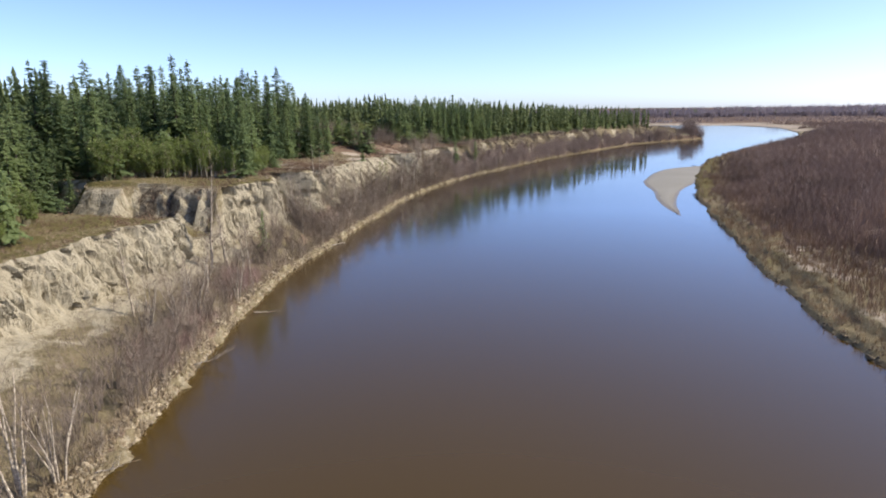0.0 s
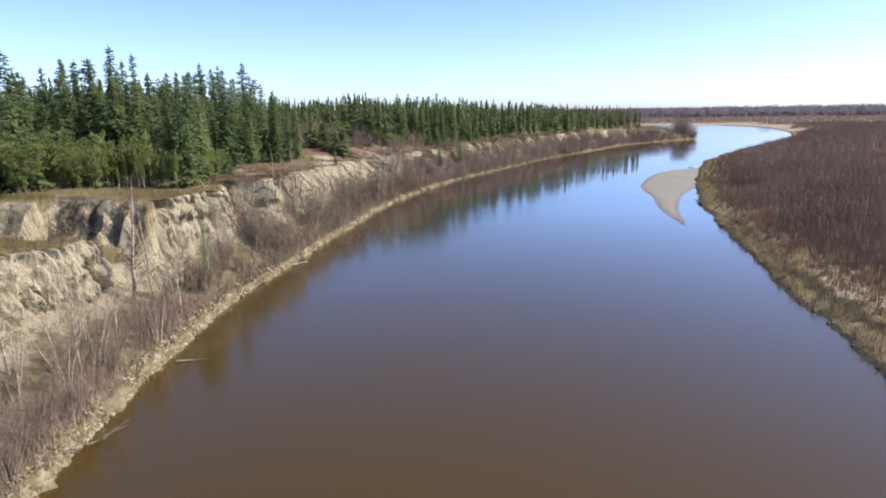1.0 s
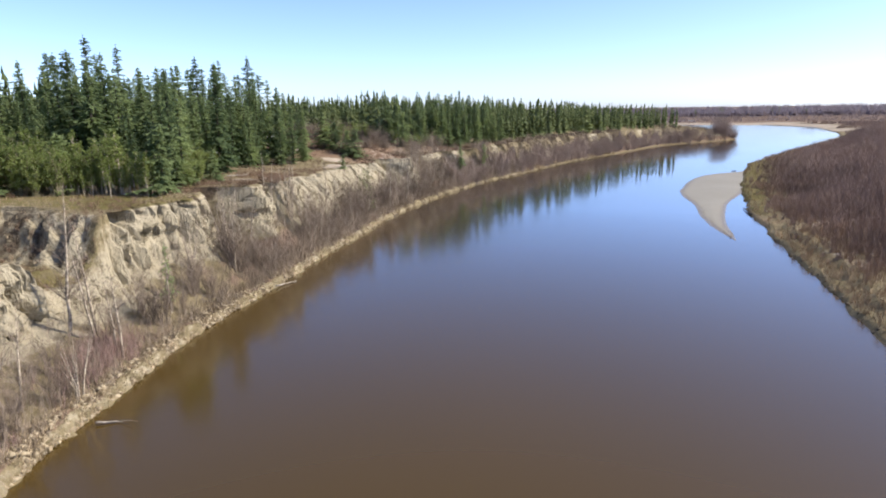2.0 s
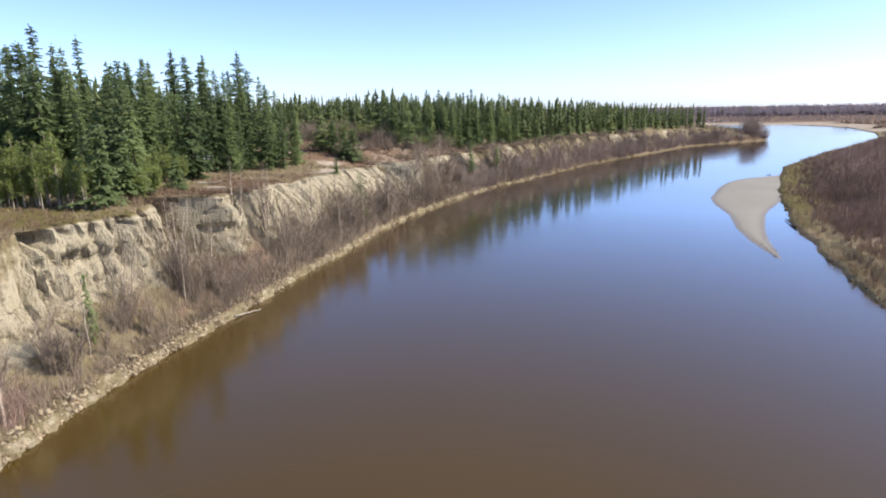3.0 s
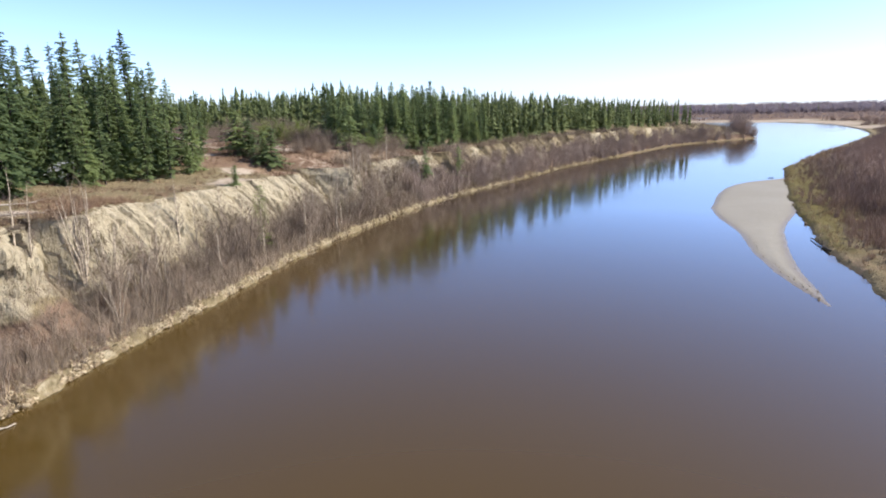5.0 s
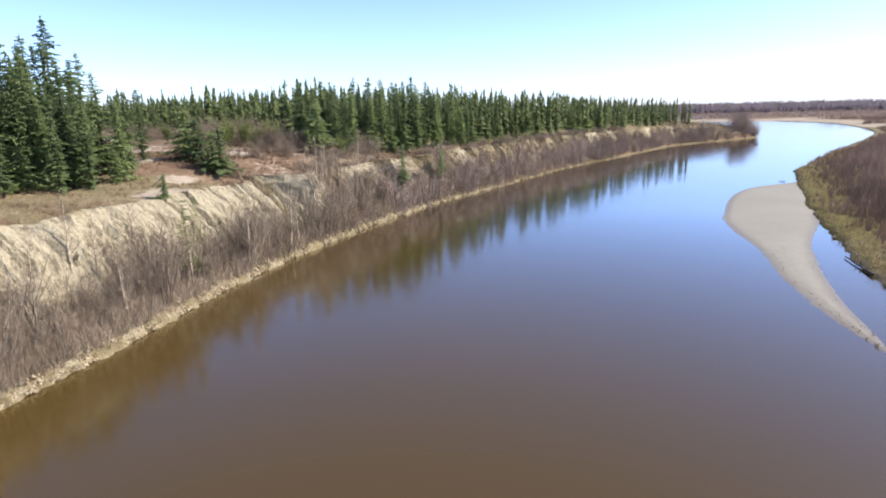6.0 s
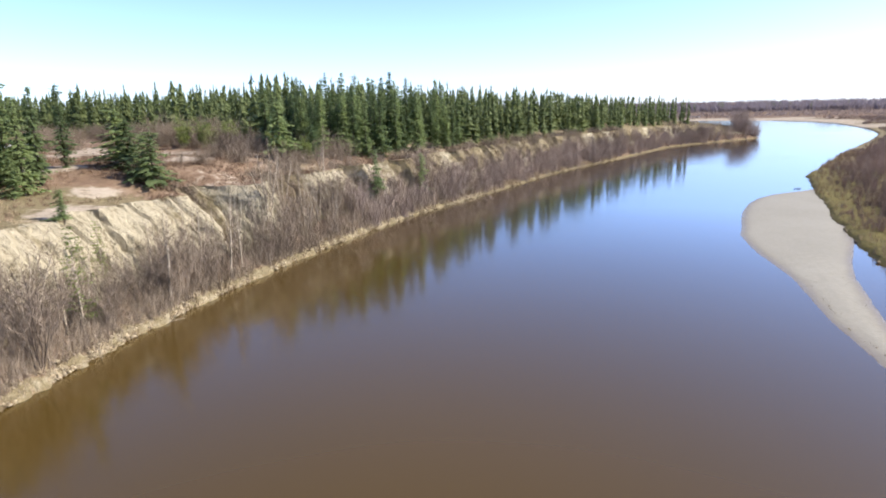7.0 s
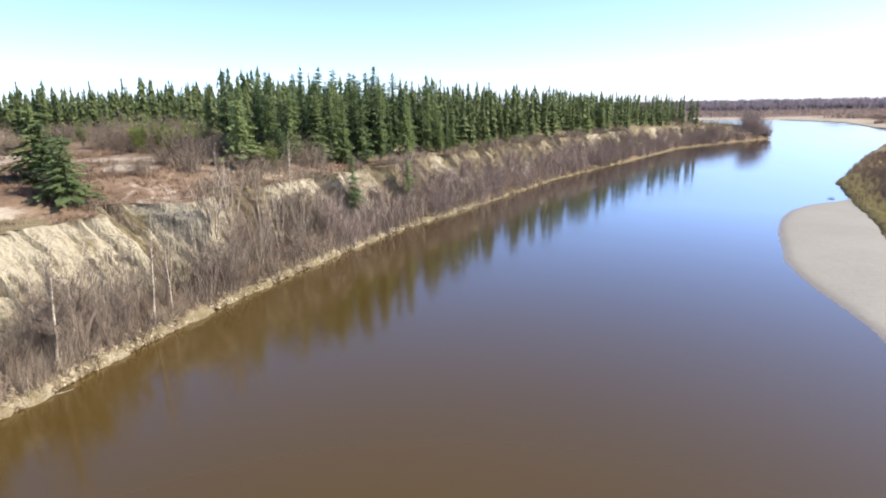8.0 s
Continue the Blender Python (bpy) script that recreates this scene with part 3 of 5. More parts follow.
def build_bar():
    """A low bar of wet silt, from its root at the flat bank to its tip."""
    oy = [67.5, 70.4, 74.7, 80.4, 88.4, 94.9, 101.8, 111, 118, 121.5, 124.5, 126, 127.2, 129, 131]
    ox = [27.0, 27.2, 27.5, 28.6, 30.8, 31.8, 33.4, 37.8, 41.6, 44.2, 47.5, 50, 52.5, 55, 57]
    iy = [67.5, 70.4, 74.7, 80.4, 88.2, 91.5, 98.5, 110, 122, 131]
    ix = [27.6, 28.5, 29.7, 31.8, 35.2, 37.0, 41.5, 47.5, 54.5, 61]
    rows, n = [], 160
    for i in range(n + 1):
        y = 67.5 + 63.5 * i / n
        a, b = float(np.interp(y, oy, ox)), float(np.interp(y, iy, ix))
        a += 0.25 * n1(0.12 * y, 2.0)
        row = []
        for j in range(25):
            f = -0.06 + 1.12 * j / 24
            x = a + (b - a) * f
            rise = min(f, 1 - f) * (b - a)
            row.append((x, y, -0.03 + 0.16 * (1 - math.exp(-max(0, rise) / 1.1)) + 0.06 * min(0, rise) + 0.02 * n1(0.5 * x, 0.5 * y) * step(0, 1, rise) + 0.01 * n1(2 * x, 2 * y)))
        rows.append(row)
    v = [p for r in rows for p in r]
    f = [(i * 25 + j, i * 25 + j + 1, i * 25 + j + 26, i * 25 + j + 25) for i in range(n) for j in range(24)]
    return tagged(new("sandbar", mesh_of("sandbar", v, f, BAR, True)), "low pale bar of wet silt in the river", "sandbar", kind="structure")


build_bar()


# ---- trees and shrubs: the kinds ----
def spruce(name, h, r, seed, dense=1.0):
    """A narrow northern spruce with drooping sprays and a spire."""
    rnd = random.Random(seed)
    trunk, crown = Shape(), Shape()
    bend = [rnd.uniform(-0.12, 0.12), rnd.uniform(-0.12, 0.12)]
    line = lambda z: Vector((bend[0] * math.sin(3 * z / h), bend[1] * math.sin(2.2 * z / h), z))
    zs = [-0.4, 0, 0.25 * h, 0.5 * h, 0.75 * h, h]
    trunk.tube([line(z) for z in zs], [0.014 * h + 0.03, 0.013 * h, 0.0105 * h, 0.0075 * h, 0.004 * h, 0.006], 6)
    z, spire = rnd.uniform(0.04, 0.1) * h, rnd.uniform(0.74, 0.88)
    side = rnd.uniform(0, 6.28)
    while z < h - 0.1:
        f = z / h
        lump = 1 + 0.38 * n1(5.5 * f, seed * 1.7) + 0.2 * n1(15 * f, seed * 2.3)
        wide = r * min(1.0, (0.6 + 2.4 * f)) * (1 - f) ** 0.66 * lump
        if f > spire:
            wide = r * (0.24 + 0.24 * abs(math.sin((7 + seed % 5) * f + seed))) * (1 - 0.75 * ((f - spire) / (1 - spire)) ** 2.5)
        elif f > spire - 0.1:
            wide = min(wide, r * 0.5)
        wide *= rnd.uniform(0.75, 1.2)
        n = max(4, int((5 + 4 * (1 - f)) * dense))
        a0 = rnd.uniform(0, 6.28)
        for k in range(n):
            a = a0 + 6.283 * k / n + rnd.uniform(-0.3, 0.3)
            length = max(0.1, wide * rnd.uniform(0.35, 1.35) * (1 + 0.12 * math.cos(a - side) + 0.45 * n1(2 * math.cos(a), 2 * math.sin(a), 4 * f + seed)))
            droop = rnd.uniform(0.15, 0.55) if f < 0.8 else rnd.uniform(-0.3, 0.25)
            out, across = Vector((math.cos(a), math.sin(a), 0)), Vector((-math.sin(a), math.cos(a), 0))
            o = line(z) + Vector((0, 0, rnd.uniform(-0.1, 0.1)))
            pts = [o, o + out * length * 0.5 - Vector((0, 0, droop * length * 0.35)), o + out * length - Vector((0, 0, droop * length * rnd.uniform(0.5, 0.9)))]
            w = 0.18 * length + 0.02
            crown.tri(pts[0] + across * 0.04, pts[1] - across * w, pts[2])
            crown.tri(pts[0] - across * 0.04, pts[1] + across * w, pts[2])
            for q in range(5):
                g = 0.22 + 0.17 * q
                c = pts[0].lerp(pts[1], g * 2) if g < 0.5 else pts[1].lerp(pts[2], g * 2 - 1)
                sgn = 1 if q % 2 else -1
                tw = (0.42 * length * (1.15 - g) + 0.04) * rnd.uniform(0.7, 1.3)
                e = c + (across * sgn * rnd.uniform(0.5, 1.0) + out * rnd.uniform(0.2, 0.7)) * tw - Vector((0, 0, tw * rnd.uniform(0.1, 0.8)))
                th = 0.06 + 0.11 * length
                crown.tri(c + out * th, c - out * th + Vector((0, 0, 0.05)), e)
                if q % 2 == 0:
                    crown.tri(c + across * th * 0.6, c - across * th * 0.6, c + out * 0.1 - Vector((0, 0, rnd.uniform(0.08, 0.2) - 0.08 * length)))
        z += max(0.14, 0.34 * (1 - 0.45 * f)) * rnd.uniform(0.7, 1.3)
    for _ in range(8):
        b = line(h - rnd.uniform(-0.1, 0.6))
        a = rnd.uniform(0, 6.28)
        crown.tri(b + Vector((0, 0, 0.08)), b - Vector((0, 0, 0.05)), b + Vector((0.1 * math.cos(a), 0.1 * math.sin(a), 0.07)))
    ob = new(name)
    part("trunk", trunk.mesh("spruce_trunk", SPRUCE_BARK, True), ob, "grey-brown bark")
    part("crown", crown.mesh("spruce_crown", NEEDLE), ob)
    return ob


def ribbon(sh, a, b, w, rnd):
    """One thin twig, two faces wide at its foot and a point at its end."""
    d = (b - a)
    u = d.cross(Vector((rnd.uniform(-1, 1), rnd.uniform(-1, 1), rnd.uniform(-1, 1))))
    u = u.normalized() * w if u.length > 1e-6 else Vector((w, 0, 0))
    sh.tri(a + u, a - u, b)


def shrub(name, h, seed, stems=13, spread=0.55, leaf=0.0, mat=None, thick=1.0, bark=None):
    """A leafless willow or alder: stems from one root, forked into fine twigs."""
    rnd = random.Random(seed)
    st, tw, lf, stems_apart = Shape(), Shape(), Shape(), []
    for k in range(stems):
        a, lean = rnd.uniform(0, 6.28), rnd.uniform(0.08, spread)
        hh = h * rnd.uniform(0.55, 1.05)
        out = Vector((math.cos(a), math.sin(a), 0))
        p = [out * rnd.uniform(0, 0.25) - Vector((0, 0, 0.25))]
        for q in range(4):
            g = (q + 1) / 4
            p.append(out * (0.15 + lean * hh * g ** 1.3) + Vector((rnd.uniform(-0.09, 0.09), rnd.uniform(-0.09, 0.09), hh * g)))
        if bark and k:
            stems_apart.append(st)
            st = Shape()
        st.tube(p, [thick * w for w in (0.028, 0.022, 0.016, 0.011, 0.004)], 5 if bark else 3)
        for q in range(11):
            g = rnd.uniform(0.2, 0.98)
            i = min(3, int(g * 4))
            b = p[i].lerp(p[i + 1], g * 4 - i)
            d = Vector((rnd.uniform(-1, 1), rnd.uniform(-1, 1), rnd.uniform(0.5, 1.4))).normalized() * hh * rnd.uniform(0.14, 0.32)
            ribbon(tw, b, b + d, 0.009, rnd)
            for _ in range(5):
                c = b + d * rnd.uniform(0.2, 0.9)
                e = Vector((rnd.uniform(-1, 1), rnd.uniform(-1, 1), rnd.uniform(0.1, 1.2))).normalized() * hh * rnd.uniform(0.07, 0.17)
                ribbon(tw, c, c + e, 0.0065, rnd)
                if leaf:
                    for _ in range(3):
                        l = c + e * rnd.uniform(0.3, 1.1)
                        v = Vector((rnd.uniform(-1, 1), rnd.uniform(-1, 1), rnd.uniform(-1, 1))) * leaf
                        w = Vector((rnd.uniform(-1, 1), rnd.uniform(-1, 1), rnd.uniform(-1, 1))) * leaf
                        lf.tri(l, l + v, l + w)
    ob = new(name)
    for sh in stems_apart + [st]:
        part("stem", sh.mesh("shrub_stems", bark or mat or TWIG, True), ob)
    part("crown", tw.mesh("shrub_twigs", mat or TWIG), ob)
    if leaf:
        part("foliage", lf.mesh("shrub_leaves", YOUNG), ob, "small fresh green leaves")
    return ob


def birch(name, h, seed, leaf=0.0):
    """A slim birch or poplar, bare or coming into leaf."""
    rnd = random.Random(seed)
    tr, br, lf = Shape(), Shape(), Shape()
    lean = Vector((rnd.uniform(-0.07, 0.1), rnd.uniform(-0.08, 0.08), 0))
    p = [Vector((0, 0, -0.4))]
    for q in range(1, 8):
        p.append(lean * h * (q / 7) + Vector((rnd.uniform(-0.03, 0.03), rnd.uniform(-0.03, 0.03), h * q / 7)))
    tr.tube(p, [0.075, 0.064, 0.054, 0.045, 0.036, 0.027, 0.016, 0.006], 6)
    for _ in range(int(9 * h)):
        g = rnd.uniform(0.22, 0.98)
        i = min(6, int(g * 7))
        b = p[i].lerp(p[i + 1], g * 7 - i)
        a = rnd.uniform(0, 6.28)
        length = h * rnd.uniform(0.1, 0.24) * (1.25 - g)
        d = Vector((math.cos(a), math.sin(a), rnd.uniform(0.5, 1.3))).normalized() * length
        m = b + d * 0.55 + Vector((0, 0, 0.06 * length))
        br.tube([b, m, b + d + Vector((0, 0, 0.1 * length))], [0.018 * (1.2 - g), 0.011 * (1.2 - g), 0.003], 3)
        for _ in range(6):
            c = b + d * rnd.uniform(0.25, 1)
            e = Vector((rnd.uniform(-1, 1), rnd.uniform(-1, 1), rnd.uniform(0, 1.2))).normalized() * length * rnd.uniform(0.2, 0.5)
            ribbon(br, c, c + e, 0.008, rnd)
            for _ in range(4 if leaf else 0):
                at = c + e * rnd.uniform(0.1, 1.2)
                v, w = (Vector((rnd.uniform(-1, 1), rnd.uniform(-1, 1), rnd.uniform(-1, 1))) * leaf for _ in range(2))
                lf.tri(at, at + v, at + w)
    ob = new(name)
    part("trunk", tr.mesh("birch_trunk", BIRCH_BARK, True), ob, "pale grey bark")
    part("crown", br.mesh("birch_branches", LEAF_TWIG if leaf else TWIG), ob, "fine twigs" if leaf else "fine bare purplish twigs")
    if leaf:
        part("foliage", lf.mesh("birch_leaves", YOUNG), ob, "small fresh yellow-green leaves")
    return ob


def larch(name, h, seed):
    """A thin young larch: level whorls of short branches with sparse tufts of new needles."""
    rnd = random.Random(seed)
    tr, br, lf = Shape(), Shape(), Shape()
    lean = rnd.uniform(-0.06, -0.02)
    p = [Vector((lean * h * (q / 7) ** 2, rnd.uniform(-0.02, 0.02), -0.3 * (q == 0) + h * q / 7)) for q in range(8)]
    tr.tube(p, [0.06, 0.052, 0.044, 0.036, 0.028, 0.02, 0.012, 0.004], 6)
    for lev in range(20):
        g = 0.2 + 0.78 * lev / 20
        i = min(6, int(g * 7))
        b = p[i].lerp(p[i + 1], g * 7 - i)
        for _ in range(rnd.choice((3, 4, 5))):
            a, length = rnd.uniform(0, 6.28), h * (0.025 + 0.17 * (1 - g) ** 0.8) * rnd.uniform(0.6, 1.15)
            d = Vector((math.cos(a), math.sin(a), rnd.uniform(-0.25, 0.12))) * length
            e = b + d + Vector((0, 0, 0.12 * length))
            br.tube([b, b + d * 0.6, e], [0.012, 0.008, 0.003], 3)
            for _ in range(int(6 + 22 * length)):
                at = b.lerp(e, rnd.uniform(0.2, 1.0))
                v, w = (Vector((rnd.uniform(-1, 1), rnd.uniform(-1, 1), rnd.uniform(-1, 0.6))) * 0.075 for _ in range(2))
                lf.tri(at, at + v, at + w)
    ob = new(name)
    part("trunk", tr.mesh("larch_trunk", BIRCH_BARK, True), ob, "thin grey bark")
    part("crown", br.mesh("larch_branches", TWIG), ob, "short level bare branches")
    part("foliage", lf.mesh("larch_needles", YOUNG), ob, "sparse pale olive tufts of needles")
    return ob


class Kind:
    """Prototypes of one kind, each first set out itself and then copied."""

    def __init__(self, makers, label, category, group):
        self.makers, self.made, self.tags, self.count = makers, {}, (label, category, group), 0

    def put(self, at, which, size=1.0, turn=0.0, lean=0.0, wide=1.0):
        m = Matrix.LocRotScale(at, Euler((lean, 0, turn)), (size * wide, size * wide, size))
        which %= len(self.makers)
        if which not in self.made:
            ob = self.makers[which]()
            tagged(ob, *self.tags)
            ob.matrix_basis = m
            self.made[which] = ob
            return ob
        src = self.made[which]
        keep = src.scale.copy()
        src.scale = (1, 1, 1)
        ob = copy_thing(src, m)
        src.scale = keep
        return ob


rng = random.Random(7)
SPRUCES = Kind([lambda k=k: spruce("spruce", 10, 1.3 + 0.17 * (k % 4), 40 + k) for k in range(7)],
               "narrow dark green spruce with drooping branches on the river terrace", "spruce", "spruces of the forest")
YOUNG_SPRUCES = Kind([lambda k=k: spruce("young_spruce", 4, 1.25, 70 + k, 1.25) for k in range(3)],
                     "young bushy green spruce on the dry terrace", "spruce", "young spruces at the forest edge")

TALL = [(-29.5, 69.3, 11.8), (-25.9, 93.6, 12.4), (-35.3, 75.6, 11.7), (-23.5, 68.2, 9.9), (-20.9, 69.4, 10.2), (-26.8, 86.2, 12.0),
        (-30.6, 74.7, 10.4), (-21.2, 60.8, 9.2), (-20.5, 90.5, 8.0), (-40.0, 75.2, 11.9), (-34.9, 57.9, 10.9), (-44, 82, 12.0),
        (-15.0, 135.3, 9.2), (-13.2, 133.7, 9.8), (-2.0, 158, 9.0), (-19.5, 58.5, 7.5), (-23.0, 88.5, 10.3), (-17.4, 87.6, 6.2), (-18.6, 91.0, 6.6), (-20.6, 93.4, 5.8), (-20.9, 97.4, 6.4)]
FRONT_Y = [-40, 20, 27, 40, 50, 54, 57, 63, 73, 81, 86, 89]
FRONT_X = [-27, -26.5, -27, -31, -31, -28, -21.5, -22.5, -22, -19, -17, -17]
BACK_X = [-120, -60, -35, -25, -18, -11]
BACK_Y = [175, 162, 150, 140, 134, 116]


def in_forest(x, y, s, d):
    if s > TIP - 25 or d > 3 + 1.0 * (TIP - s):
        return False
    if y < 89:
        return x < np.interp(y, FRONT_Y, FRONT_X)
    if x < -11:
        return y > np.interp(x, BACK_X, BACK_Y) or x < -17.5 - 0.85 * (y - 88)
    dt = left_shape(s)[1]
    return s > float(np.interp(108, LEFT[:, 1], LS)) and d > dt + 1.6


def tree_height(y):
    return float(np.interp(y, [0, 95, 110, 160, 210, 260], [9.9, 9.9, 7.4, 7.4, 6.4, 6.2]))


near, far = [], []
for x, y, h in TALL:
    near.append((x, y, h))
y = -20.0
while y < 330:
    x = -130.0
    while x < 100:
        px, py = x + rng.uniform(-1.5, 1.5), y + rng.uniform(-1.5, 1.5)
        x += (1.35 if py < 200 else 1.7) if px > -20 and py > 106 else 2.3 if py < 128 else 1.9 if py < 200 else 2.5
        s, d = left_sd(px, py)
        if d < 4 or not in_forest(px, py, s, d):
            continue
        if any((px - a) ** 2 + (py - b) ** 2 < 1.4 for a, b, _ in TALL) or math.hypot(px + 23.4, py - 96.2) < 2.4 or math.hypot(px + 25.8, py - 82.4) < 2.2 or math.hypot(px + 27.5, py - 57.0) < 4.3:
            continue
        edge = d - float(np.interp(py, TOP_Y, TOP_D))
        if py > 106 and px > -20 and edge > 16 and rng.random() < 0.6:
            continue
        h = (tree_height(py) + (0.9 if px < -12 and py > 110 else 0)) * rng.choice((0.55, 0.72, 0.84, 0.93, 1.0, 1.1)) * (1 + 0.2 * n1(0.09 * px, 0.09 * py, 51))
        if py < 89:
            h *= 0.7 + 0.3 * step(0, 7, np.interp(py, FRONT_Y, FRONT_X) - px)
            if px < -78:
                continue
        (near if (22 < py < 132 and px > -52 and px > -20 - 0.36 * py) or (100 < py < 140 and px > -12) else far).append((px, py, h))
    y += 2.3 if y < 128 else 2.0 if y < 200 else 2.6
near.sort(key=lambda t: t[1] - t[0] * 1.2)
near, far = near[:300], far + near[300:]
for k, (x, y, h) in enumerate(near):
    SPRUCES.put(on_left(x, y) - Vector((0, 0, 0.1)), rng.randrange(7), h / 10, rng.uniform(0, 6.28), rng.uniform(-0.02, 0.02))


def far_spruces(spots):
    """The forest behind, in one mesh: small trees of drooping tiers."""
    protos = []
    for k in range(5):
        r = random.Random(300 + k)
        v = []
        for lev in range(15):
            f = 0.06 + 0.94 * lev / 15
            wide = (0.086 + 0.01 * (k % 3)) * (1 - f) ** 0.62 * r.uniform(0.6, 1.25)
            for q in range(5):
                a = r.uniform(0, 6.28)
                w = wide * r.uniform(0.5, 1.3)
                o, c = np.array([math.cos(a), math.sin(a), 0]), np.array([-math.sin(a), math.cos(a), 0])
                v += [np.array([0, 0, f + 0.05]), o * w + c * w * 0.7 + [0, 0, f - 0.035 * r.uniform(0.3, 1.4)], o * w - c * w * 0.7 + [0, 0, f - 0.035 * r.uniform(0.3, 1.4)]]
        v += [np.array([0.004, 0, 1.02]), np.array([-0.006, 0.004, 0]), np.array([0.008, -0.004, 0])]
        protos.append(np.array(v))
    out = []
    for x, y, h in spots:
        p = protos[rng.randrange(5)]
        a = rng.uniform(0, 6.28)
        c, s_ = math.cos(a), math.sin(a)
        w = h * rng.uniform(0.85, 1.3)
        q = p * [w, w, h]
        z = on_left(x, y).z - 0.15
        out.append(np.stack([q[:, 0] * c - q[:, 1] * s_ + x, q[:, 0] * s_ + q[:, 1] * c + y, q[:, 2] + z], 1))
    v = np.concatenate(out)
    me = mesh_np("forest", v, np.arange(len(v)).reshape(-1, 3), NEEDLE_FAR)
    tagged(new("forest", me), "dense dark green spruce forest on the river terrace", "forest", kind="stuff")


far_spruces(far)

# small spruces at the forest edge and in the clearing
for x, y, h in ((-17.6, 99.2, 4.6), (-12.2, 93.8, 4.3), (-13.6, 95.2, 3.6), (-15.6, 97.0, 3.9), (-18.8, 54.2, 5.0), (-19.6, 57.5, 3.6), (-7.6, 109.3, 5.6), (-5.0, 112.0, 3.4),
                (-21.5, 82.5, 3.4), (-17.3, 86.5, 2.6), (-11.6, 82.2, 1.7), (-24.0, 70.0, 4.4), (-18.5, 62.0, 3.0), (-26.5, 54.5, 4.4), (-29.0, 50.2, 4.6), (-25.4, 31.5, 4.4),
                (1.6, 110.0, 4.6), (5.6, 117.8, 4.4), (-15.0, 45.6, 3.4)):
    YOUNG_SPRUCES.put(on_left(x, y) - Vector((0, 0, 0.05)), rng.randrange(3), h / 4, rng.uniform(0, 6.28), 0.0, 0.95 if 54 < y < 54.4 else 1.4 if 92 < y < 100 else 0.42 if 44 < y < 46 else 0.6 if x > 1 else 0.75 if y < 44 else 1.15)


# ---- bare shrubs along the foot of the high bank ----
WILLOWS = Kind([lambda k=k: shrub("willow_shrub", 2.6 + 0.25 * (k % 3), 500 + k, 12 + k % 4, 0.4 + 0.07 * (k % 3)) for k in range(6)],
               "leafless purplish-brown willow shrub at the foot of the silt bank", "shrub", "bare shrubs along the shore")
GREENS = Kind([lambda k=k: shrub("leafing_shrub", 2.4, 540 + k, 15, 0.45, 0.11, LEAF_TWIG) for k in range(3)],
              "shrub coming into pale green leaf on the terrace", "shrub", "leafing shrubs at the forest edge")
BIRCHES = Kind([lambda k=k: birch("birch", 5.0, 560 + k) for k in range(5)],
               "slim bare birch with pale trunk under the silt bank", "birch", "bare birches along the shore")


SAPLINGS = Kind([lambda k=k: birch("leafing_sapling", 4.0, 590 + k, 0.11) for k in range(4)],
                "slim pale-stemmed sapling in fresh yellow-green leaf on the terrace", "sapling", "leafing saplings before the forest")
LARCHES = Kind([lambda k=k: larch("larch", 5.0, 630 + k) for k in range(2)],
               "thin sparse young larch with pale olive tufts below the silt bank", "larch", "young larches under the bank")
ALDERS = Kind([lambda k=k: shrub("alder", 4.2, 610 + k, 8, 0.42, 0.0, None, 1.9, BIRCH_BARK) for k in range(3)],
              "many-stemmed bare alder with pale grey stems by the water", "alder", "bare alders along the shore")


def fans(name, at, height, blades, spread, width, material, label, category, seed, second=1):
    """Many small shrubs or tufts in one mesh: thin blades from each root, and side twigs from these."""
    r = np.random.RandomState(seed)
    at, n = np.asarray(at, float), len(at)
    height = np.broadcast_to(np.asarray(height, float), (n,))
    hh = (height[:, None] * r.uniform(0.5, 1.05, (n, blades)))
    a, lean = r.uniform(0, 6.283, (n, blades)), spread * r.uniform(0.1, 1, (n, blades))
    way = np.stack([np.cos(a) * lean, np.sin(a) * lean, np.ones_like(a)], -1) * hh[..., None]
    root = at[:, None, :] + np.stack([r.normal(0, 0.12, a.shape) * height[:, None] * spread * 2, r.normal(0, 0.12, a.shape) * height[:, None] * spread * 2, -0.1 + 0 * a], -1)
    turn = r.uniform(0, 3.14, a.shape)
    side = np.stack([np.cos(turn), np.sin(turn), 0 * turn], -1) * width
    tris = [np.stack([root + side, root - side, root + way], 2)]
    for k in range(second):
        g = r.uniform(0.25, 0.85, a.shape)[..., None]
        b = root + way * g
        tw = r.normal(0, 1, way.shape)
        tw[..., 2] = np.abs(tw[..., 2]) + 0.3
        tw /= np.linalg.norm(tw, axis=-1)[..., None]
        tw *= (hh * r.uniform(0.2, 0.42, hh.shape))[..., None]
        up = np.zeros_like(b)
        up[..., 2] = width * 0.7
        tris.append(np.stack([b + side * 0.7, b - side * 0.7 + up, b + tw], 2))
    v = np.concatenate([t.reshape(-1, 3) for t in tris])
    me = mesh_np(name, v, np.arange(len(v)).reshape(-1, 3), material)
    return tagged(new(name, me), label, category, kind="stuff")


def s_of(y):
    return float(np.interp(y, LEFT[:, 1], LS))


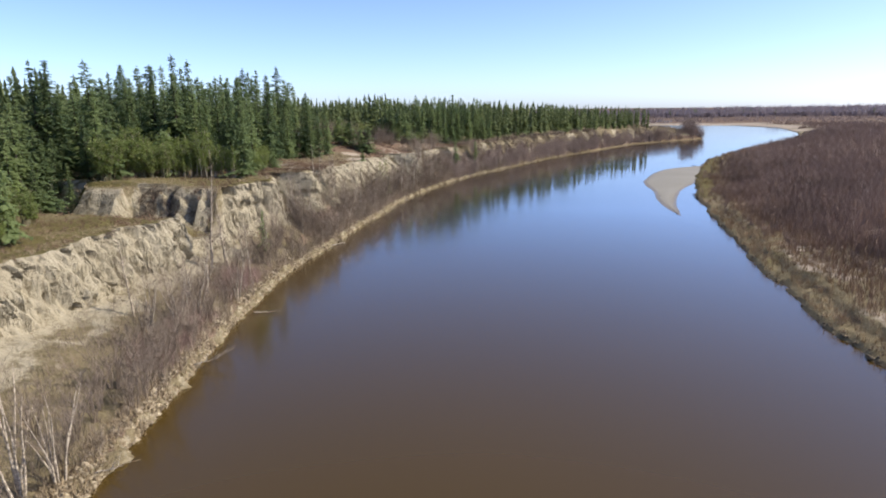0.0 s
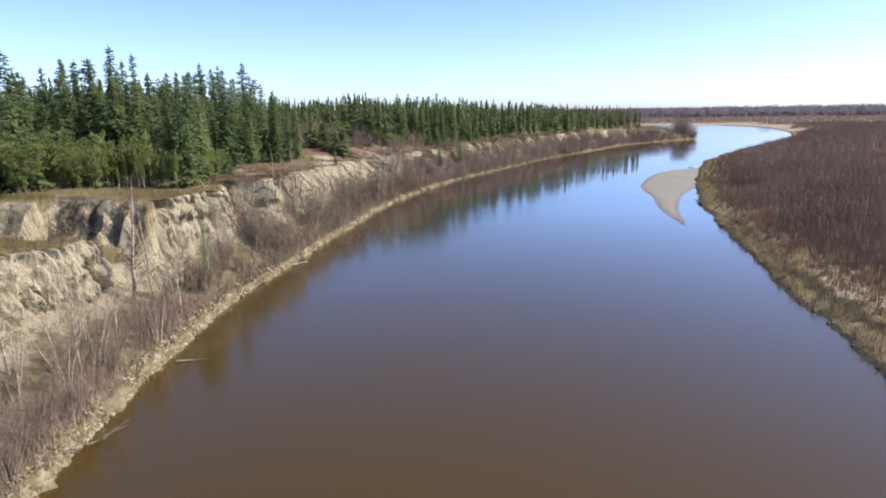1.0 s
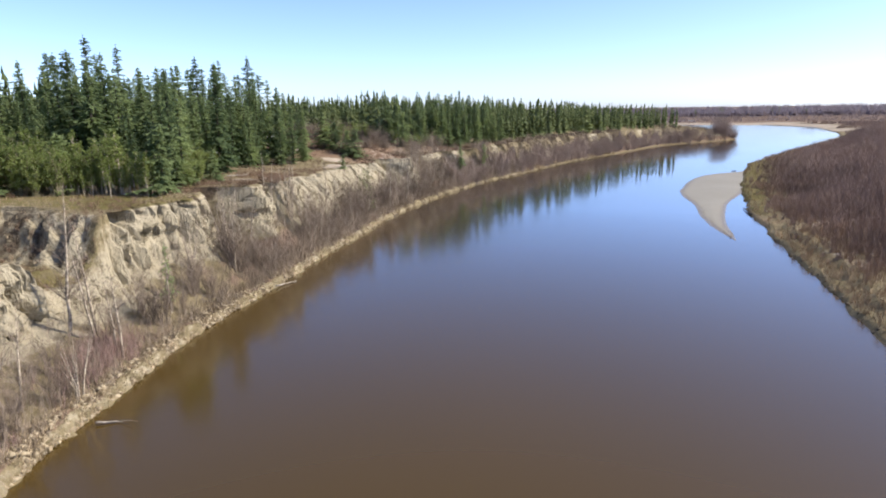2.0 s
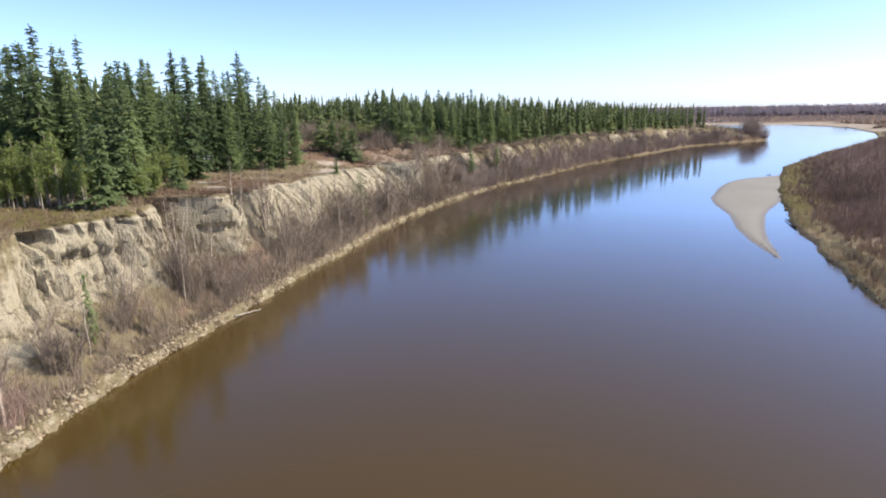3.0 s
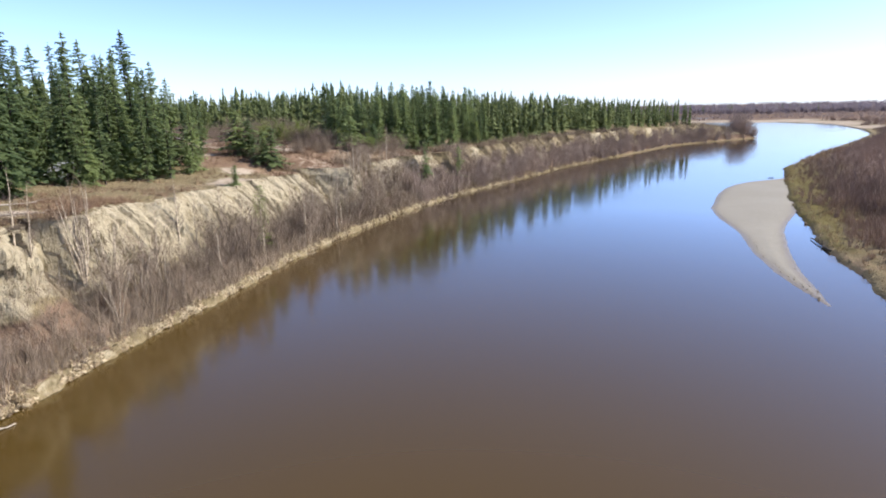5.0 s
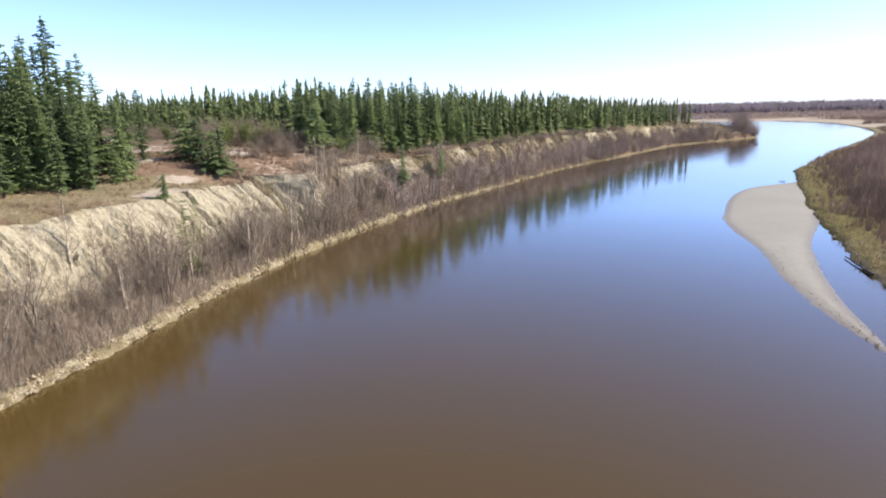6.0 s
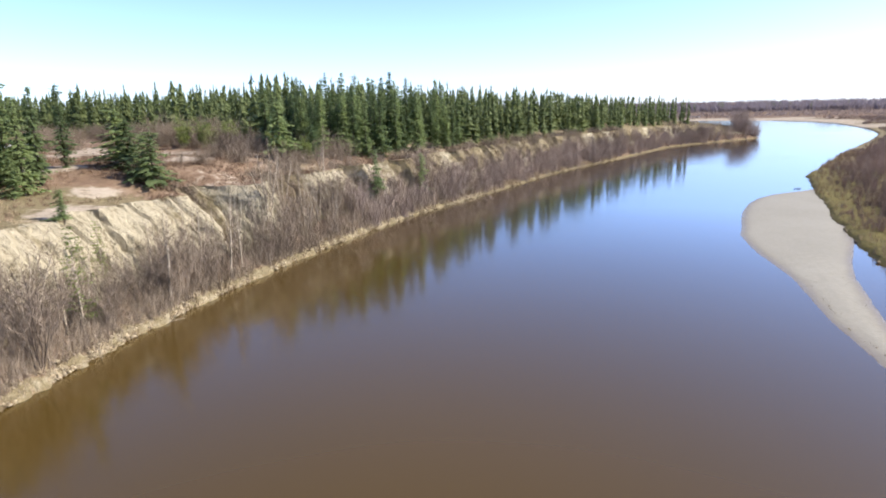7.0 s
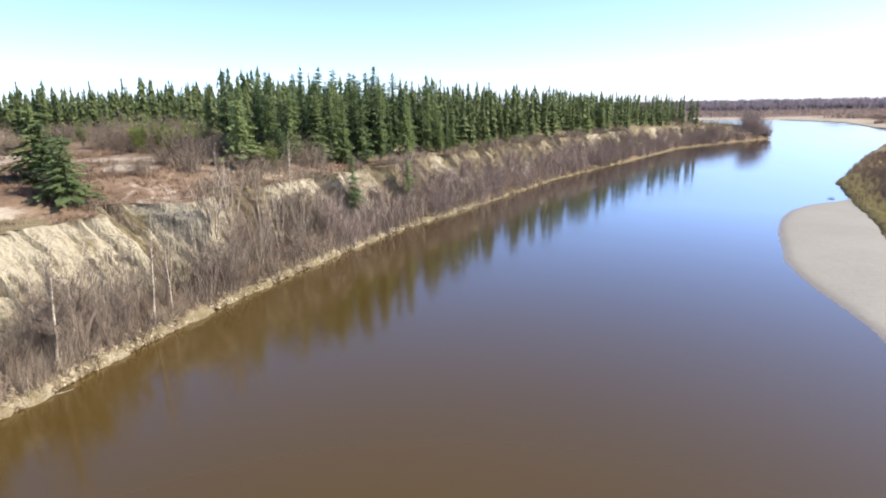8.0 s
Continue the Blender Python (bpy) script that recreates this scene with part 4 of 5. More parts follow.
near_shrubs, far_shrubs = [], []
s = s_of(6)
while s < TIP - 1:
    y = float(np.interp(s, LS, LEFT[:, 1]))
    _, dt, zt, df, zf = left_shape(s)
    thin = (0.3 - 0.12 * step(38, 34, y)) + 0.5 * step(52, 66, y)
    bare = 1.0 - 0.75 * step(1.2, 0.0, abs(y - 38) / 2.5) - 0.5 * step(1.2, 0.0, abs(y - 90) / 4)
    thin *= (1 - 0.7 * step(222, 228, y)) * (1 - 0.55 * step(53, 55, y) * step(68, 65, y)) * (1 - 0.25 * step(66, 69, y) * step(92, 88, y))
    for k in range(4):
        if rng.random() < thin * bare * (0.85 + 0.9 * n1(0.13 * s, 66.0)):
            d = rng.uniform(0.15 if y > 105 else 0.6, df + 0.9 if y > 102 else min(df + 0.4, 3.3 - 0.8 * step(66, 69, y) * step(90, 86, y)) if y > 66 else min(df + 0.6, 3.4 - 1.2 * step(52, 55, y)))
            big = rng.uniform(0.6, 1.05) * float(np.interp(y, [0, 50, 70, 110, 200], [0.85, 0.9, 0.95, 1.08, 1.05]) * (1 + 0.6 * n1(0.19 * s, 60.0)) * rng.choice((0.6, 0.8, 1.0, 1.0, 1.15))) * (1.0 - 0.3 * step(df - 0.5, df + 1, d))
            (near_shrubs if y < 104 else far_shrubs).append((s + rng.uniform(-0.4, 0.4), d, big))
    s += 1.05 if y < 104 else 0.8
rng.shuffle(near_shrubs)
near_shrubs, far_shrubs = near_shrubs[:205], far_shrubs + near_shrubs[205:]
for s, d, big in near_shrubs:
    WILLOWS.put(left_xyz(s, d), rng.randrange(6), big, rng.uniform(0, 6.28))
for x, y, n in ((-13.4, 25.6, 6), (-14.6, 31.0, 4), (-13.9, 47.4, 5), (-14.2, 44.0, 3), (-7.0, 83.5, 5), (-8.0, 79.0, 4), (-10.8, 64.5, 4), (-13.4, 51.0, 4), (-12.0, 54.6, 3), (-13.2, 21.5, 4)):
    for _ in range(n):
        sx, dx = left_sd(x + rng.uniform(-0.9, 0.9), y + rng.uniform(-1.8, 1.8))
        WILLOWS.put(left_xyz(sx, max(0.9, dx)), rng.randrange(6), rng.uniform(0.7, 1.05), rng.uniform(0, 6.28))
fans("shrub_belt", [left_xyz(s, d) for s, d, _ in far_shrubs], [3.1 * b for _, _, b in far_shrubs], 70, 0.5, 0.014, BELT,
     "belt of leafless purplish-brown shrubs along the shore", "shrubs", 11, 3)
low = []
for _ in range(6500):
    y = rng.uniform(8, 130)
    s = s_of(y)
    if y < 50 and rng.random() < (0.65 if y < 46 else 0.45):
        continue
    low.append(left_xyz(s, 0.42 + (min(left_shape(s)[3] + 0.3, 7) - 0.2) * rng.random() ** 1.7))
fans("low_brush", low, [rng.choice((0.4, 0.6, 0.9, 1.3, 1.9)) for _ in low], 10, 0.6, 0.009, TWIG_FAR, "low bare twigs and stalks on the bank slope", "brush", 12, 2)

hang = []
while len(hang) < 2300:
    y = rng.uniform(70, 190)
    if rng.random() < overgrown(y):
        s = s_of(y)
        _, dt, zt, df, zf = left_shape(s)
        hang.append(left_xyz(s, rng.uniform(df, dt + 1.2)))
for _ in range(460):
    hang.append(left_xyz(TIP - rng.uniform(3, 40), rng.uniform(0.6, 9)))
fans("scarp_brush", hang, [rng.uniform(0.4, 1.6) * (1.4 if p.y > 205 else 1.0) for p in hang], 13, 0.6, 0.012, TWIG_FAR, "bare brush grown over slumped stretches of the scarp", "brush", 15, 2)

red = []
for _ in range(260):
    s = s_of(rng.choice((rng.uniform(23, 31), rng.uniform(23, 31), rng.gauss(37.5, 1.8), rng.gauss(38, 1.2))))
    red.append(left_xyz(s, rng.uniform(0.8, 3.0)))
fans("red_willow", red, [rng.uniform(0.6, 1.5) for _ in red], 16, 0.5, 0.009, RED_TWIG, "low willow scrub with reddish bare stems by the water", "scrub", 13, 2)

for x, y, k in ((-12.6, 63.3, 1.1), (-10.7, 62.7, 0.75), (-10.6, 64.8, 0.75), (-10.2, 66.7, 0.7), (-14.7, 30.6, 1.0), (-14.8, 28.7, 0.9), (-13.3, 34.5, 0.7), (-15.4, 26.3, 0.9),
                (-14.2, 52.9, 1.1), (-15.1, 49.1, 0.8), (-11.7, 64.2, 0.9), (-8.2, 77.5, 0.9), (-9.0, 74.8, 0.95), (-13.6, 13.8, 1.05), (-12.9, 14.8, 0.85),
                (-4.9, 93.4, 1.0), (-4.6, 95.4, 1.1), (-4.0, 97.2, 1.05), (-2.6, 97.6, 0.8), (-3.0, 99.6, 1.0), (-2.4, 101.6, 1.1), (-1.2, 103.0, 0.9), (-5.6, 91.0, 0.8)):
    sx, dx = left_sd(x, y)
    ALDERS.put(left_xyz(sx, max(0.9, dx)), rng.randrange(3), k, rng.uniform(0, 6.28))

for x, y, h in ((-7.9, 76.9, 5.6), (-9.0, 80.8, 3.9), (-9.3, 79.6, 3.2)):
    LARCHES.put(on_left(x, y) - Vector((0, 0, 0.05)), rng.randrange(2), h / 5, 0.4)

# birches by the water
for x, y, h in ((-17.1, 39.5, 7.4), (-16.4, 40.7, 5.6), (-15.8, 39.6, 5.0), (-14.6, 39.2, 4.2), (-14.0, 38.6, 4.6), (-14.4, 44.6, 3.6),
                (-13.1, 51.1, 3.7), (-13.4, 52.3, 3.4), (-17.6, 29.4, 4.8), (-14.6, 29.3, 4.0), (-14.9, 33.0, 4.4), (-14.2, 53.0, 4.4), (-13.6, 55.6, 4.8), (-13.9, 55.0, 4.2), (-13.9, 60.4, 4.2), (-13.6, 61.0, 4.6), (-12.6, 64.5, 3.6),
                (-10.0, 75.0, 4.4), (-8.6, 76.8, 4.4), (-6.2, 82.3, 5.8), (-6.35, 82.6, 5.3), (-7.0, 86.5, 4.6), (-6.8, 86.9, 4.2), (-7.0, 88.4, 3.8), (-6.5, 88.5, 3.4), (-5.0, 87.8, 5.6), (-5.1, 88.1, 4.8),
                (-4.9, 89.6, 4.4), (-5.0, 98.0, 4.8), (-4.6, 97.8, 4.6), (-4.8, 98.5, 4.2), (-3.7, 101.5, 4.6), (-3.4, 101.3, 4.2), (-2.7, 106.0, 4.4), (-7.6, 83.0, 4.2), (-8.6, 71.0, 3.8), (-11.2, 68.0, 4.2), *[(None, rng.uniform(66, 107), rng.uniform(3.0, 4.6)) for _ in range(12)]):
    if x is None:
        sx = s_of(y)
        BIRCHES.put(left_xyz(sx, rng.uniform(1.0, 3.6)), rng.randrange(5), h / 5, rng.uniform(0, 6.28), rng.uniform(-0.07, 0.07))
        continue
    sx, dx = left_sd(x, y)
    BIRCHES.put(left_xyz(sx, max(0.65, dx)), rng.randrange(5), h / 5, rng.uniform(0, 6.28), rng.uniform(-0.07, 0.07))

# terrace: leafing shrubs before the forest, bare ones behind the clearing
for _ in range(34):
    y = rng.uniform(48, 70)
    x = float(np.interp(y, FRONT_Y, FRONT_X)) + rng.uniform(-0.5, 3.5) * (1.0 if y < 60 else 0.4)
    GREENS.put(on_left(x, y), rng.randrange(3), rng.uniform(0.9, 1.6) if y < 55 else rng.uniform(0.45, 1.0), rng.uniform(0, 6.28))
for _ in range(26):
    x = rng.uniform(-32, -22)
    SAPLINGS.put(on_left(x, 55.6 - 0.06 * (x + 20) + rng.uniform(-1.2, 2.2)), rng.randrange(4), rng.uniform(0.7, 1.15), rng.uniform(0, 6.28), rng.uniform(-0.05, 0.05))
for _ in range(64):
    x = rng.uniform(-25.5, -19)
    SAPLINGS.put(on_left(x, 52.6 + 0.9 * rng.random() ** 0.6 * 3 - 0.08 * (x + 20)), rng.randrange(4), rng.uniform(0.35, 0.8), rng.uniform(0, 6.28), rng.uniform(-0.08, 0.08))
for x, y, k in ((-20, 122, 1.3), (-18, 120, 1.0), (-22, 121, 1.2), (-16.5, 121, 1.2), (-14.5, 118.5, 1.1), (-9, 113, 0.9), (-5, 110, 0.9), (-33, 136, 1.2), (-38, 138, 1.1), (-27, 131, 1.1)):
    GREENS.put(on_left(x, y), rng.randrange(3), k, rng.uniform(0, 6.28))
for _ in range(14):
    a, r = rng.uniform(0, 6.28), 4.2 * rng.random() ** 0.5
    GREENS.put(on_left(-27.3 + r * math.cos(a), 56.6 + r * math.sin(a)), rng.randrange(3), rng.uniform(0.7, 1.35), rng.uniform(0, 6.28))
for _ in range(16):
    y = rng.uniform(24, 40)
    x = float(np.interp(y, FRONT_Y, FRONT_X)) + rng.uniform(-0.5, 3.0)
    GREENS.put(on_left(x, y), rng.randrange(3), rng.uniform(0.5, 1.0), rng.uniform(0, 6.28))
for _ in range(10):
    x = rng.uniform(-58, -11)
    y = float(np.interp(x, BACK_X, BACK_Y)) - 16 * rng.random() ** 1.5
    WILLOWS.put(on_left(x, y), rng.randrange(6), rng.uniform(0.8, 1.4), rng.uniform(0, 6.28))
for _ in range(14):
    y = rng.uniform(93, 118)
    s = s_of(y)
    WILLOWS.put(left_xyz(s, left_shape(s)[1] + rng.uniform(0.6, 8)), rng.randrange(6), rng.uniform(0.4, 0.85), rng.uniform(0, 6.28))


bushes, bush_h = [], []
for x, y, h in ((-26.6, 127, 3.8), (-22.4, 126.5, 4.2), (-24.4, 131, 4.6), (-21.6, 130, 4.2), (-36.6, 122.6, 3.0), (-41, 126, 3.4), (-5.2, 115.4, 3.2), (-3.2, 114, 2.8), (-31, 131, 3.6), (-16.5, 119.5, 2.8), (-12.5, 115, 2.6), (-47, 133, 3.6)):
    for k in range(3):
        bushes.append(on_left(x + rng.uniform(-0.8, 0.8), y + rng.uniform(-0.8, 0.8))), bush_h.append(h * rng.uniform(0.75, 1.0))
for _ in range(34):
    x = rng.uniform(-60, -10)
    y = float(np.interp(x, BACK_X, BACK_Y)) - 1 - 8 * rng.random() ** 1.8
    bushes.append(on_left(x, y)), bush_h.append(rng.uniform(1.4, 2.8))
for _ in range(22):
    y = rng.uniform(91, 120)
    s = s_of(y)
    bushes.append(left_xyz(s, left_shape(s)[1] + 1 + 9 * rng.random())), bush_h.append(rng.uniform(0.8, 1.9))
fans("bare_bushes", bushes, bush_h, 300, 1.1, 0.009, TWIG_FAR, "rounded leafless grey-brown bushes round the clearing", "bushes", 14, 3)


def on_sand(p):
    return any(math.hypot(p.x - a, (p.y - b) * 0.8) < 0.95 * r for a, b, r in SAND)


def patch(n, y0, y1, deep, height, blades, width, material, name, label, category, seed, spread=0.7, skip=None):
    at = []
    while len(at) < n:
        y = rng.uniform(y0, y1)
        s = s_of(y)
        d = left_shape(s)[1] + 0.2 + deep * rng.random() ** 1.4
        p = left_xyz(s, d)
        if skip and skip(p):
            continue
        at.append(p)
    fans(name, at, [height * rng.uniform(0.5, 1.2) for _ in at], blades, spread, width, material, label, category, seed)


patch(5600, 15, 120, 14, 0.34, 6, 0.014, STRAW, "dry_grass", "dry straw-coloured grass on the terrace", "grass", 21, 0.8, lambda p: on_sand(p) or (p.y > 88 and p.x < -9) or n1(0.22 * p.x, 0.22 * p.y, 71) < -0.08)
patch(2900, 26, 118, 13, 0.45, 13, 0.012, HEATH, "heath", "low reddish-brown bare heath on the terrace", "heath", 22, skip=lambda p: on_sand(p) or n1(0.22 * p.x, 0.22 * p.y, 71) > 0.12)
patch(900, 54, 70, 4.5, 0.55, 14, 0.012, HEATH, "edge_heath", "low brown bare heath along the edge of the scarp", "heath", 25, skip=on_sand)
patch(2600, 90, 122, 34, 0.6, 14, 0.014, HEATH, "clearing_heath", "low reddish-brown heath in the clearing", "heath", 23, skip=lambda p: n1(0.085 * p.x, 0.14 * p.y, 5) > 0.1 or on_sand(p))
lip = []
for _ in range(8500):
    s = s_of(8 + 167 * rng.random() ** 1.5)
    lip.append(left_xyz(s, 0.1 + 1.2 * rng.random() ** 1.6))
fans("shore_grass", lip, [rng.uniform(0.14, 0.45) * (1 + 0.6 * n1(1.2 * p.x, 1.2 * p.y, 4)) for p in lip], 5, 1.1, 0.026, STRAW, "tufts of straw-coloured grass along the shore", "grass", 24)

# clods and stones fallen along both shores
def clods(name, spots, label, seed, material=CLOD):
    r = np.random.RandomState(seed)
    base = np.array([(1, 0, 0), (-1, 0, 0), (0, 1, 0), (0, -1, 0), (0, 0, 1), (0, 0, -1)], float)
    tri = np.array([(0, 2, 4), (2, 1, 4), (1, 3, 4), (3, 0, 4), (2, 0, 5), (1, 2, 5), (3, 1, 5), (0, 3, 5)])
    v, f = [], []
    for k, (p, size) in enumerate(spots):
        a = r.uniform(0, 6.28)
        q = base * r.uniform(0.6, 1.3, 3) * r.uniform(0.8, 1.2, (6, 1)) * size * [1, 1, 0.7]
        v.append(np.stack([q[:, 0] * math.cos(a) - q[:, 1] * math.sin(a), q[:, 0] * math.sin(a) + q[:, 1] * math.cos(a), q[:, 2]], 1) + np.array(p))
        f.append(tri + 6 * k)
    tagged(new(name, mesh_np(name, np.concatenate(v), np.concatenate(f), material)), label, "clods", kind="stuff")


spots = []
for _ in range(2000):
    s = s_of(rng.uniform(8, 150))
    d = abs(rng.gauss(0.1, 0.22))
    p = left_xyz(s, max(0.02, d))
    x0, y0, nx, ny = left_at(s)
    spots.append(((x0 + nx * d, y0 + ny * d, max(0.0, p.z) * 0.9), rng.choice((0.025, 0.03, 0.045, 0.06, 0.1))))
for _ in range(500):
    y = 15 + 120 * rng.random() ** 1.6
    o = abs(rng.gauss(0.05, 0.25))
    x = shore_right(y) + o
    spots.append(((x, y, max(0.0, right_ground(x, y)) * 0.9), rng.choice((0.04, 0.06, 0.08, 0.12, 0.17))))
lumps = []
for _ in range(4200):
    s = s_of(8 + 120 * rng.random() ** 1.25)
    p = left_xyz(s, 0.05 + 0.75 * rng.random() ** 1.5)
    lumps.append(((p.x, p.y, p.z + 0.02), rng.choice((0.04, 0.06, 0.08, 0.1, 0.13, 0.17))))
clods("lip_clods", lumps, "pale crumbling lumps of silt along the low shore bank", 52, PALE_CLOD)
for _ in range(150):
    y = 68.5 + 26 * rng.random() ** 2.0
    a, b = float(np.interp(y, [67.5, 74.7, 80.4, 88.4, 94.9], [27.0, 27.5, 28.6, 30.8, 31.8])), float(np.interp(y, [67.5, 74.7, 80.4, 88.2, 94.9], [27.6, 29.7, 31.8, 35.2, 39.0]))
    spots.append(((a + (b - a) * rng.choice((rng.uniform(0.2, 0.35), rng.uniform(0.2, 0.8))), y, 0.07), rng.choice((0.015, 0.02, 0.03, 0.05))))
clods("shore_clods", spots, "clods of turf and silt fallen along the water's edge", 51)

# ---- the flat bank: straw by the water, then a wide thicket ----
straw, thick, hts = [], [], []
for _ in range(7000):
    y = 12 + 170 * rng.random() ** 1.3
    x = shore_right(y) + 0.3 + (8.5 + 4 * step(58, 26, y)) * rng.random() ** 1.2
    if 70 < y < 150 and rng.random() < 0.75:
        continue
    straw.append((x, y, right_ground(x, y)))
fans("bank_grass", straw, [rng.uniform(0.35, 1.0) for _ in straw], 7, 0.5, 0.018, BANK_STRAW, "pale dry grass along the flat bank", "grass", 31)
stalks = []
for _ in range(5200):
    y = 18 + 85 * rng.random()
    x = shore_right(y) + 2.6 + (6.5 + 4 * step(58, 26, y)) * rng.random()
    if n1(0.3 * x, 0.3 * y, 19) > -0.12:
        stalks.append((x, y, right_ground(x, y)))
fans("dead_stalks", stalks, [rng.uniform(0.6, 1.4) for _ in stalks], 6, 0.14, 0.014, STALK, "upright reddish-tan dead stalks on the flat bank", "stalks", 33, 0)
while len(thick) < 13000:
    y = -5 + 400 * rng.random() ** 1.3
    reach = 6.0 + 5.0 * step(58, 26, y) + 3.0 * n1(0.06 * y, 40.0)
    o = reach - 4.5 * rng.random() ** 2 + 130 * rng.random() ** 1.7
    x = shore_right(y) + o
    if n1(0.09 * x, 0.09 * y, 14) < -0.5 or (y > 285 and o < 22 - 26 * n1(0.03 * x, 0.04 * y, 3)):
        continue
    thick.append((x, y, right_ground(x, y)))
    hts.append(rng.uniform(1.6, 3.6) * (0.35 + 0.65 * step(reach - 4, reach + 7, o)) * (1 + 0.3 * n1(0.12 * x, 0.12 * y, 15)))
while len(thick) < 18500:
    y = 5 + 110 * rng.random()
    reach = 6.0 + 5.0 * step(58, 26, y) + 3.0 * n1(0.06 * y, 40.0)
    o = reach - 5 * rng.random() ** 1.5 + 45 * rng.random() ** 1.3
    x = shore_right(y) + o
    if n1(0.09 * x, 0.09 * y, 14) < -0.5:
        continue
    thick.append((x, y, right_ground(x, y)))
    hts.append(rng.uniform(1.4, 3.2) * (0.35 + 0.65 * step(reach - 4, reach + 7, o)))
fans("thicket", thick, hts, 24, 0.42, 0.0155, THICKET, "wide leafless reddish-purple thicket on the flat bank", "thicket", 32, 2)

# ---- distance: bush at the point, brush and woods on the plain ----
POINT = Kind([lambda k=k: shrub("point_shrub", 6.0, 580 + k, 22, 0.5) for k in range(2)],
             "large round bare shrub on the point of the bank", "shrub", "shrubs on the point")
for k, (back, d, h) in enumerate(((0.8, 1.5, 0.7), (3, 2.5, 0.85), (5.5, 2.5, 0.9), (4.5, 4.5, 0.95), (8, 3.5, 0.75), (2.5, 4.5, 0.8))):
    POINT.put(left_xyz(TIP - back, d), k, h, rng.uniform(0, 6.28))
tip = [left_xyz(TIP - a, b) for a, b in ((0.6, 1.0), (2.5, 2.0), (4, 3.5), (6, 2.2), (6.5, 4.5), (8.5, 3))]
fans("point_thicket", tip, [3.6, 5.0, 5.8, 5.4, 5.6, 4.8], 150, 0.62, 0.03, FAR_BRUSH, "dense round mass of bare shrubs on the point of the bank", "shrubs", 43, 4)
brush, bh = [], []
for _ in range(5200):
    x = rng.uniform(-100, 1000)
    o = 14 + 330 * rng.random()
    y = float(np.interp(x, FAR_X, FAR_Y)) + o
    if n1(0.012 * x, 0.02 * y, 3) * 60 + 35 > o:
        continue
    brush.append((x, y, 0.8)), bh.append(rng.uniform(1.2, 2.6) + 0.004 * o)
fans("far_brush", brush, bh, 9, 0.9, 0.16, FAR_BRUSH, "purplish leafless brush on the far plain", "brush", 41, 1)
woods, tall, firs = [], [], []
for _ in range(5200):
    x = rng.uniform(-350, 1500)
    y = float(np.interp(x, FAR_X, FAR_Y)) + 250 + 45 * n1(0.006 * x, 3.0) + 620 * rng.random() ** 2.0
    woods.append((x, y, 1.0)), tall.append((5.8 + 6.0 * step(120, 850, x) + 0.005 * (y - 600)) * rng.uniform(0.8, 1.05))
    if x > 150 and rng.random() < 0.02 + 0.07 * step(300, 600, x):
        firs.append((x, y, 1.0))
fans("far_woods", woods, tall, 14, 0.5, 0.6, HAZED_WOOD, "grey-purple line of distant bare woods on the plain", "woods", 42, 1)
fans("far_conifers", firs, [rng.uniform(8.5, 12.0) for _ in firs], 9, 0.13, 0.5, NEEDLE_FAR, "dark conifers standing among the distant woods", "woods", 44, 0)

# ---- driftwood and fallen trunks ----
def log(name, a, b, r, seed, forks=0, label="bleached driftwood log at the water's edge", wood=None):
    rnd = random.Random(seed)
    a, b = Vector(a), Vector(b)
    sh = Shape()
    n = 7
    pts = [a.lerp(b, k / n) + Vector((rnd.uniform(-0.03, 0.03), rnd.uniform(-0.03, 0.03), rnd.uniform(-0.02, 0.02))) for k in range(n + 1)]
    sh.tube(pts, [r * (1 - 0.5 * k / n) for k in range(n + 1)], 7, True)
    ob = tagged(new(name), label, "driftwood", "driftwood")
    part("stem", sh.mesh("log_stem", wood or DEADWOOD, True), ob)
    for k in range(forks):
        p = pts[rnd.randrange(3, n)]
        d = (b - a).normalized() * rnd.uniform(0.3, 0.8) + Vector((rnd.uniform(-0.5, 0.5), rnd.uniform(-0.5, 0.5), rnd.uniform(0.1, 0.6)))
        s2 = Shape()
        s2.tube([p, p + d * 0.5 + Vector((0, 0, 0.05)), p + d], [r * 0.45, r * 0.3, 0.006], 4)
        part("branch", s2.mesh("log_branch", wood or DEADWOOD, True), ob)
    return ob


log("driftwood", (-10.7, 52.2, 0.16), (-9.8, 53.9, 0.05), 0.055, 1)
log("driftwood", (-12.2, 33.2, 0.12), (-11.2, 33.5, 0.04), 0.05, 2, 1)
log("driftwood", (-12.4, 24.6, 0.4), (-11.5, 25.4, 0.35), 0.028, 3, 9)
log("driftwood", (-12.3, 15.6, 0.3), (-11.6, 16.2, 0.2), 0.025, 5, 6)
log("driftwood", (-6.0, 80.7, 0.03), (-5.3, 81.5, 0.0), 0.022, 6, 1)
log("driftwood", (34.5, 80.3, 0.14), (35.7, 85.2, 0.12), 0.085, 7, 3, "dark wet log lying along the flat bank", WET_WOOD)
log("driftwood", (40.6, 93.6, 0.6), (41.4, 92.8, 1.3), 0.05, 45, 2, "bare dead snag leaning on the flat bank", WET_WOOD)
log("driftwood", (53.4, 129.0, 0.1), (52.6, 129.1, 0.06), 0.05, 8, 1, "dark snag in the shallows by the silt bar", WET_WOOD)
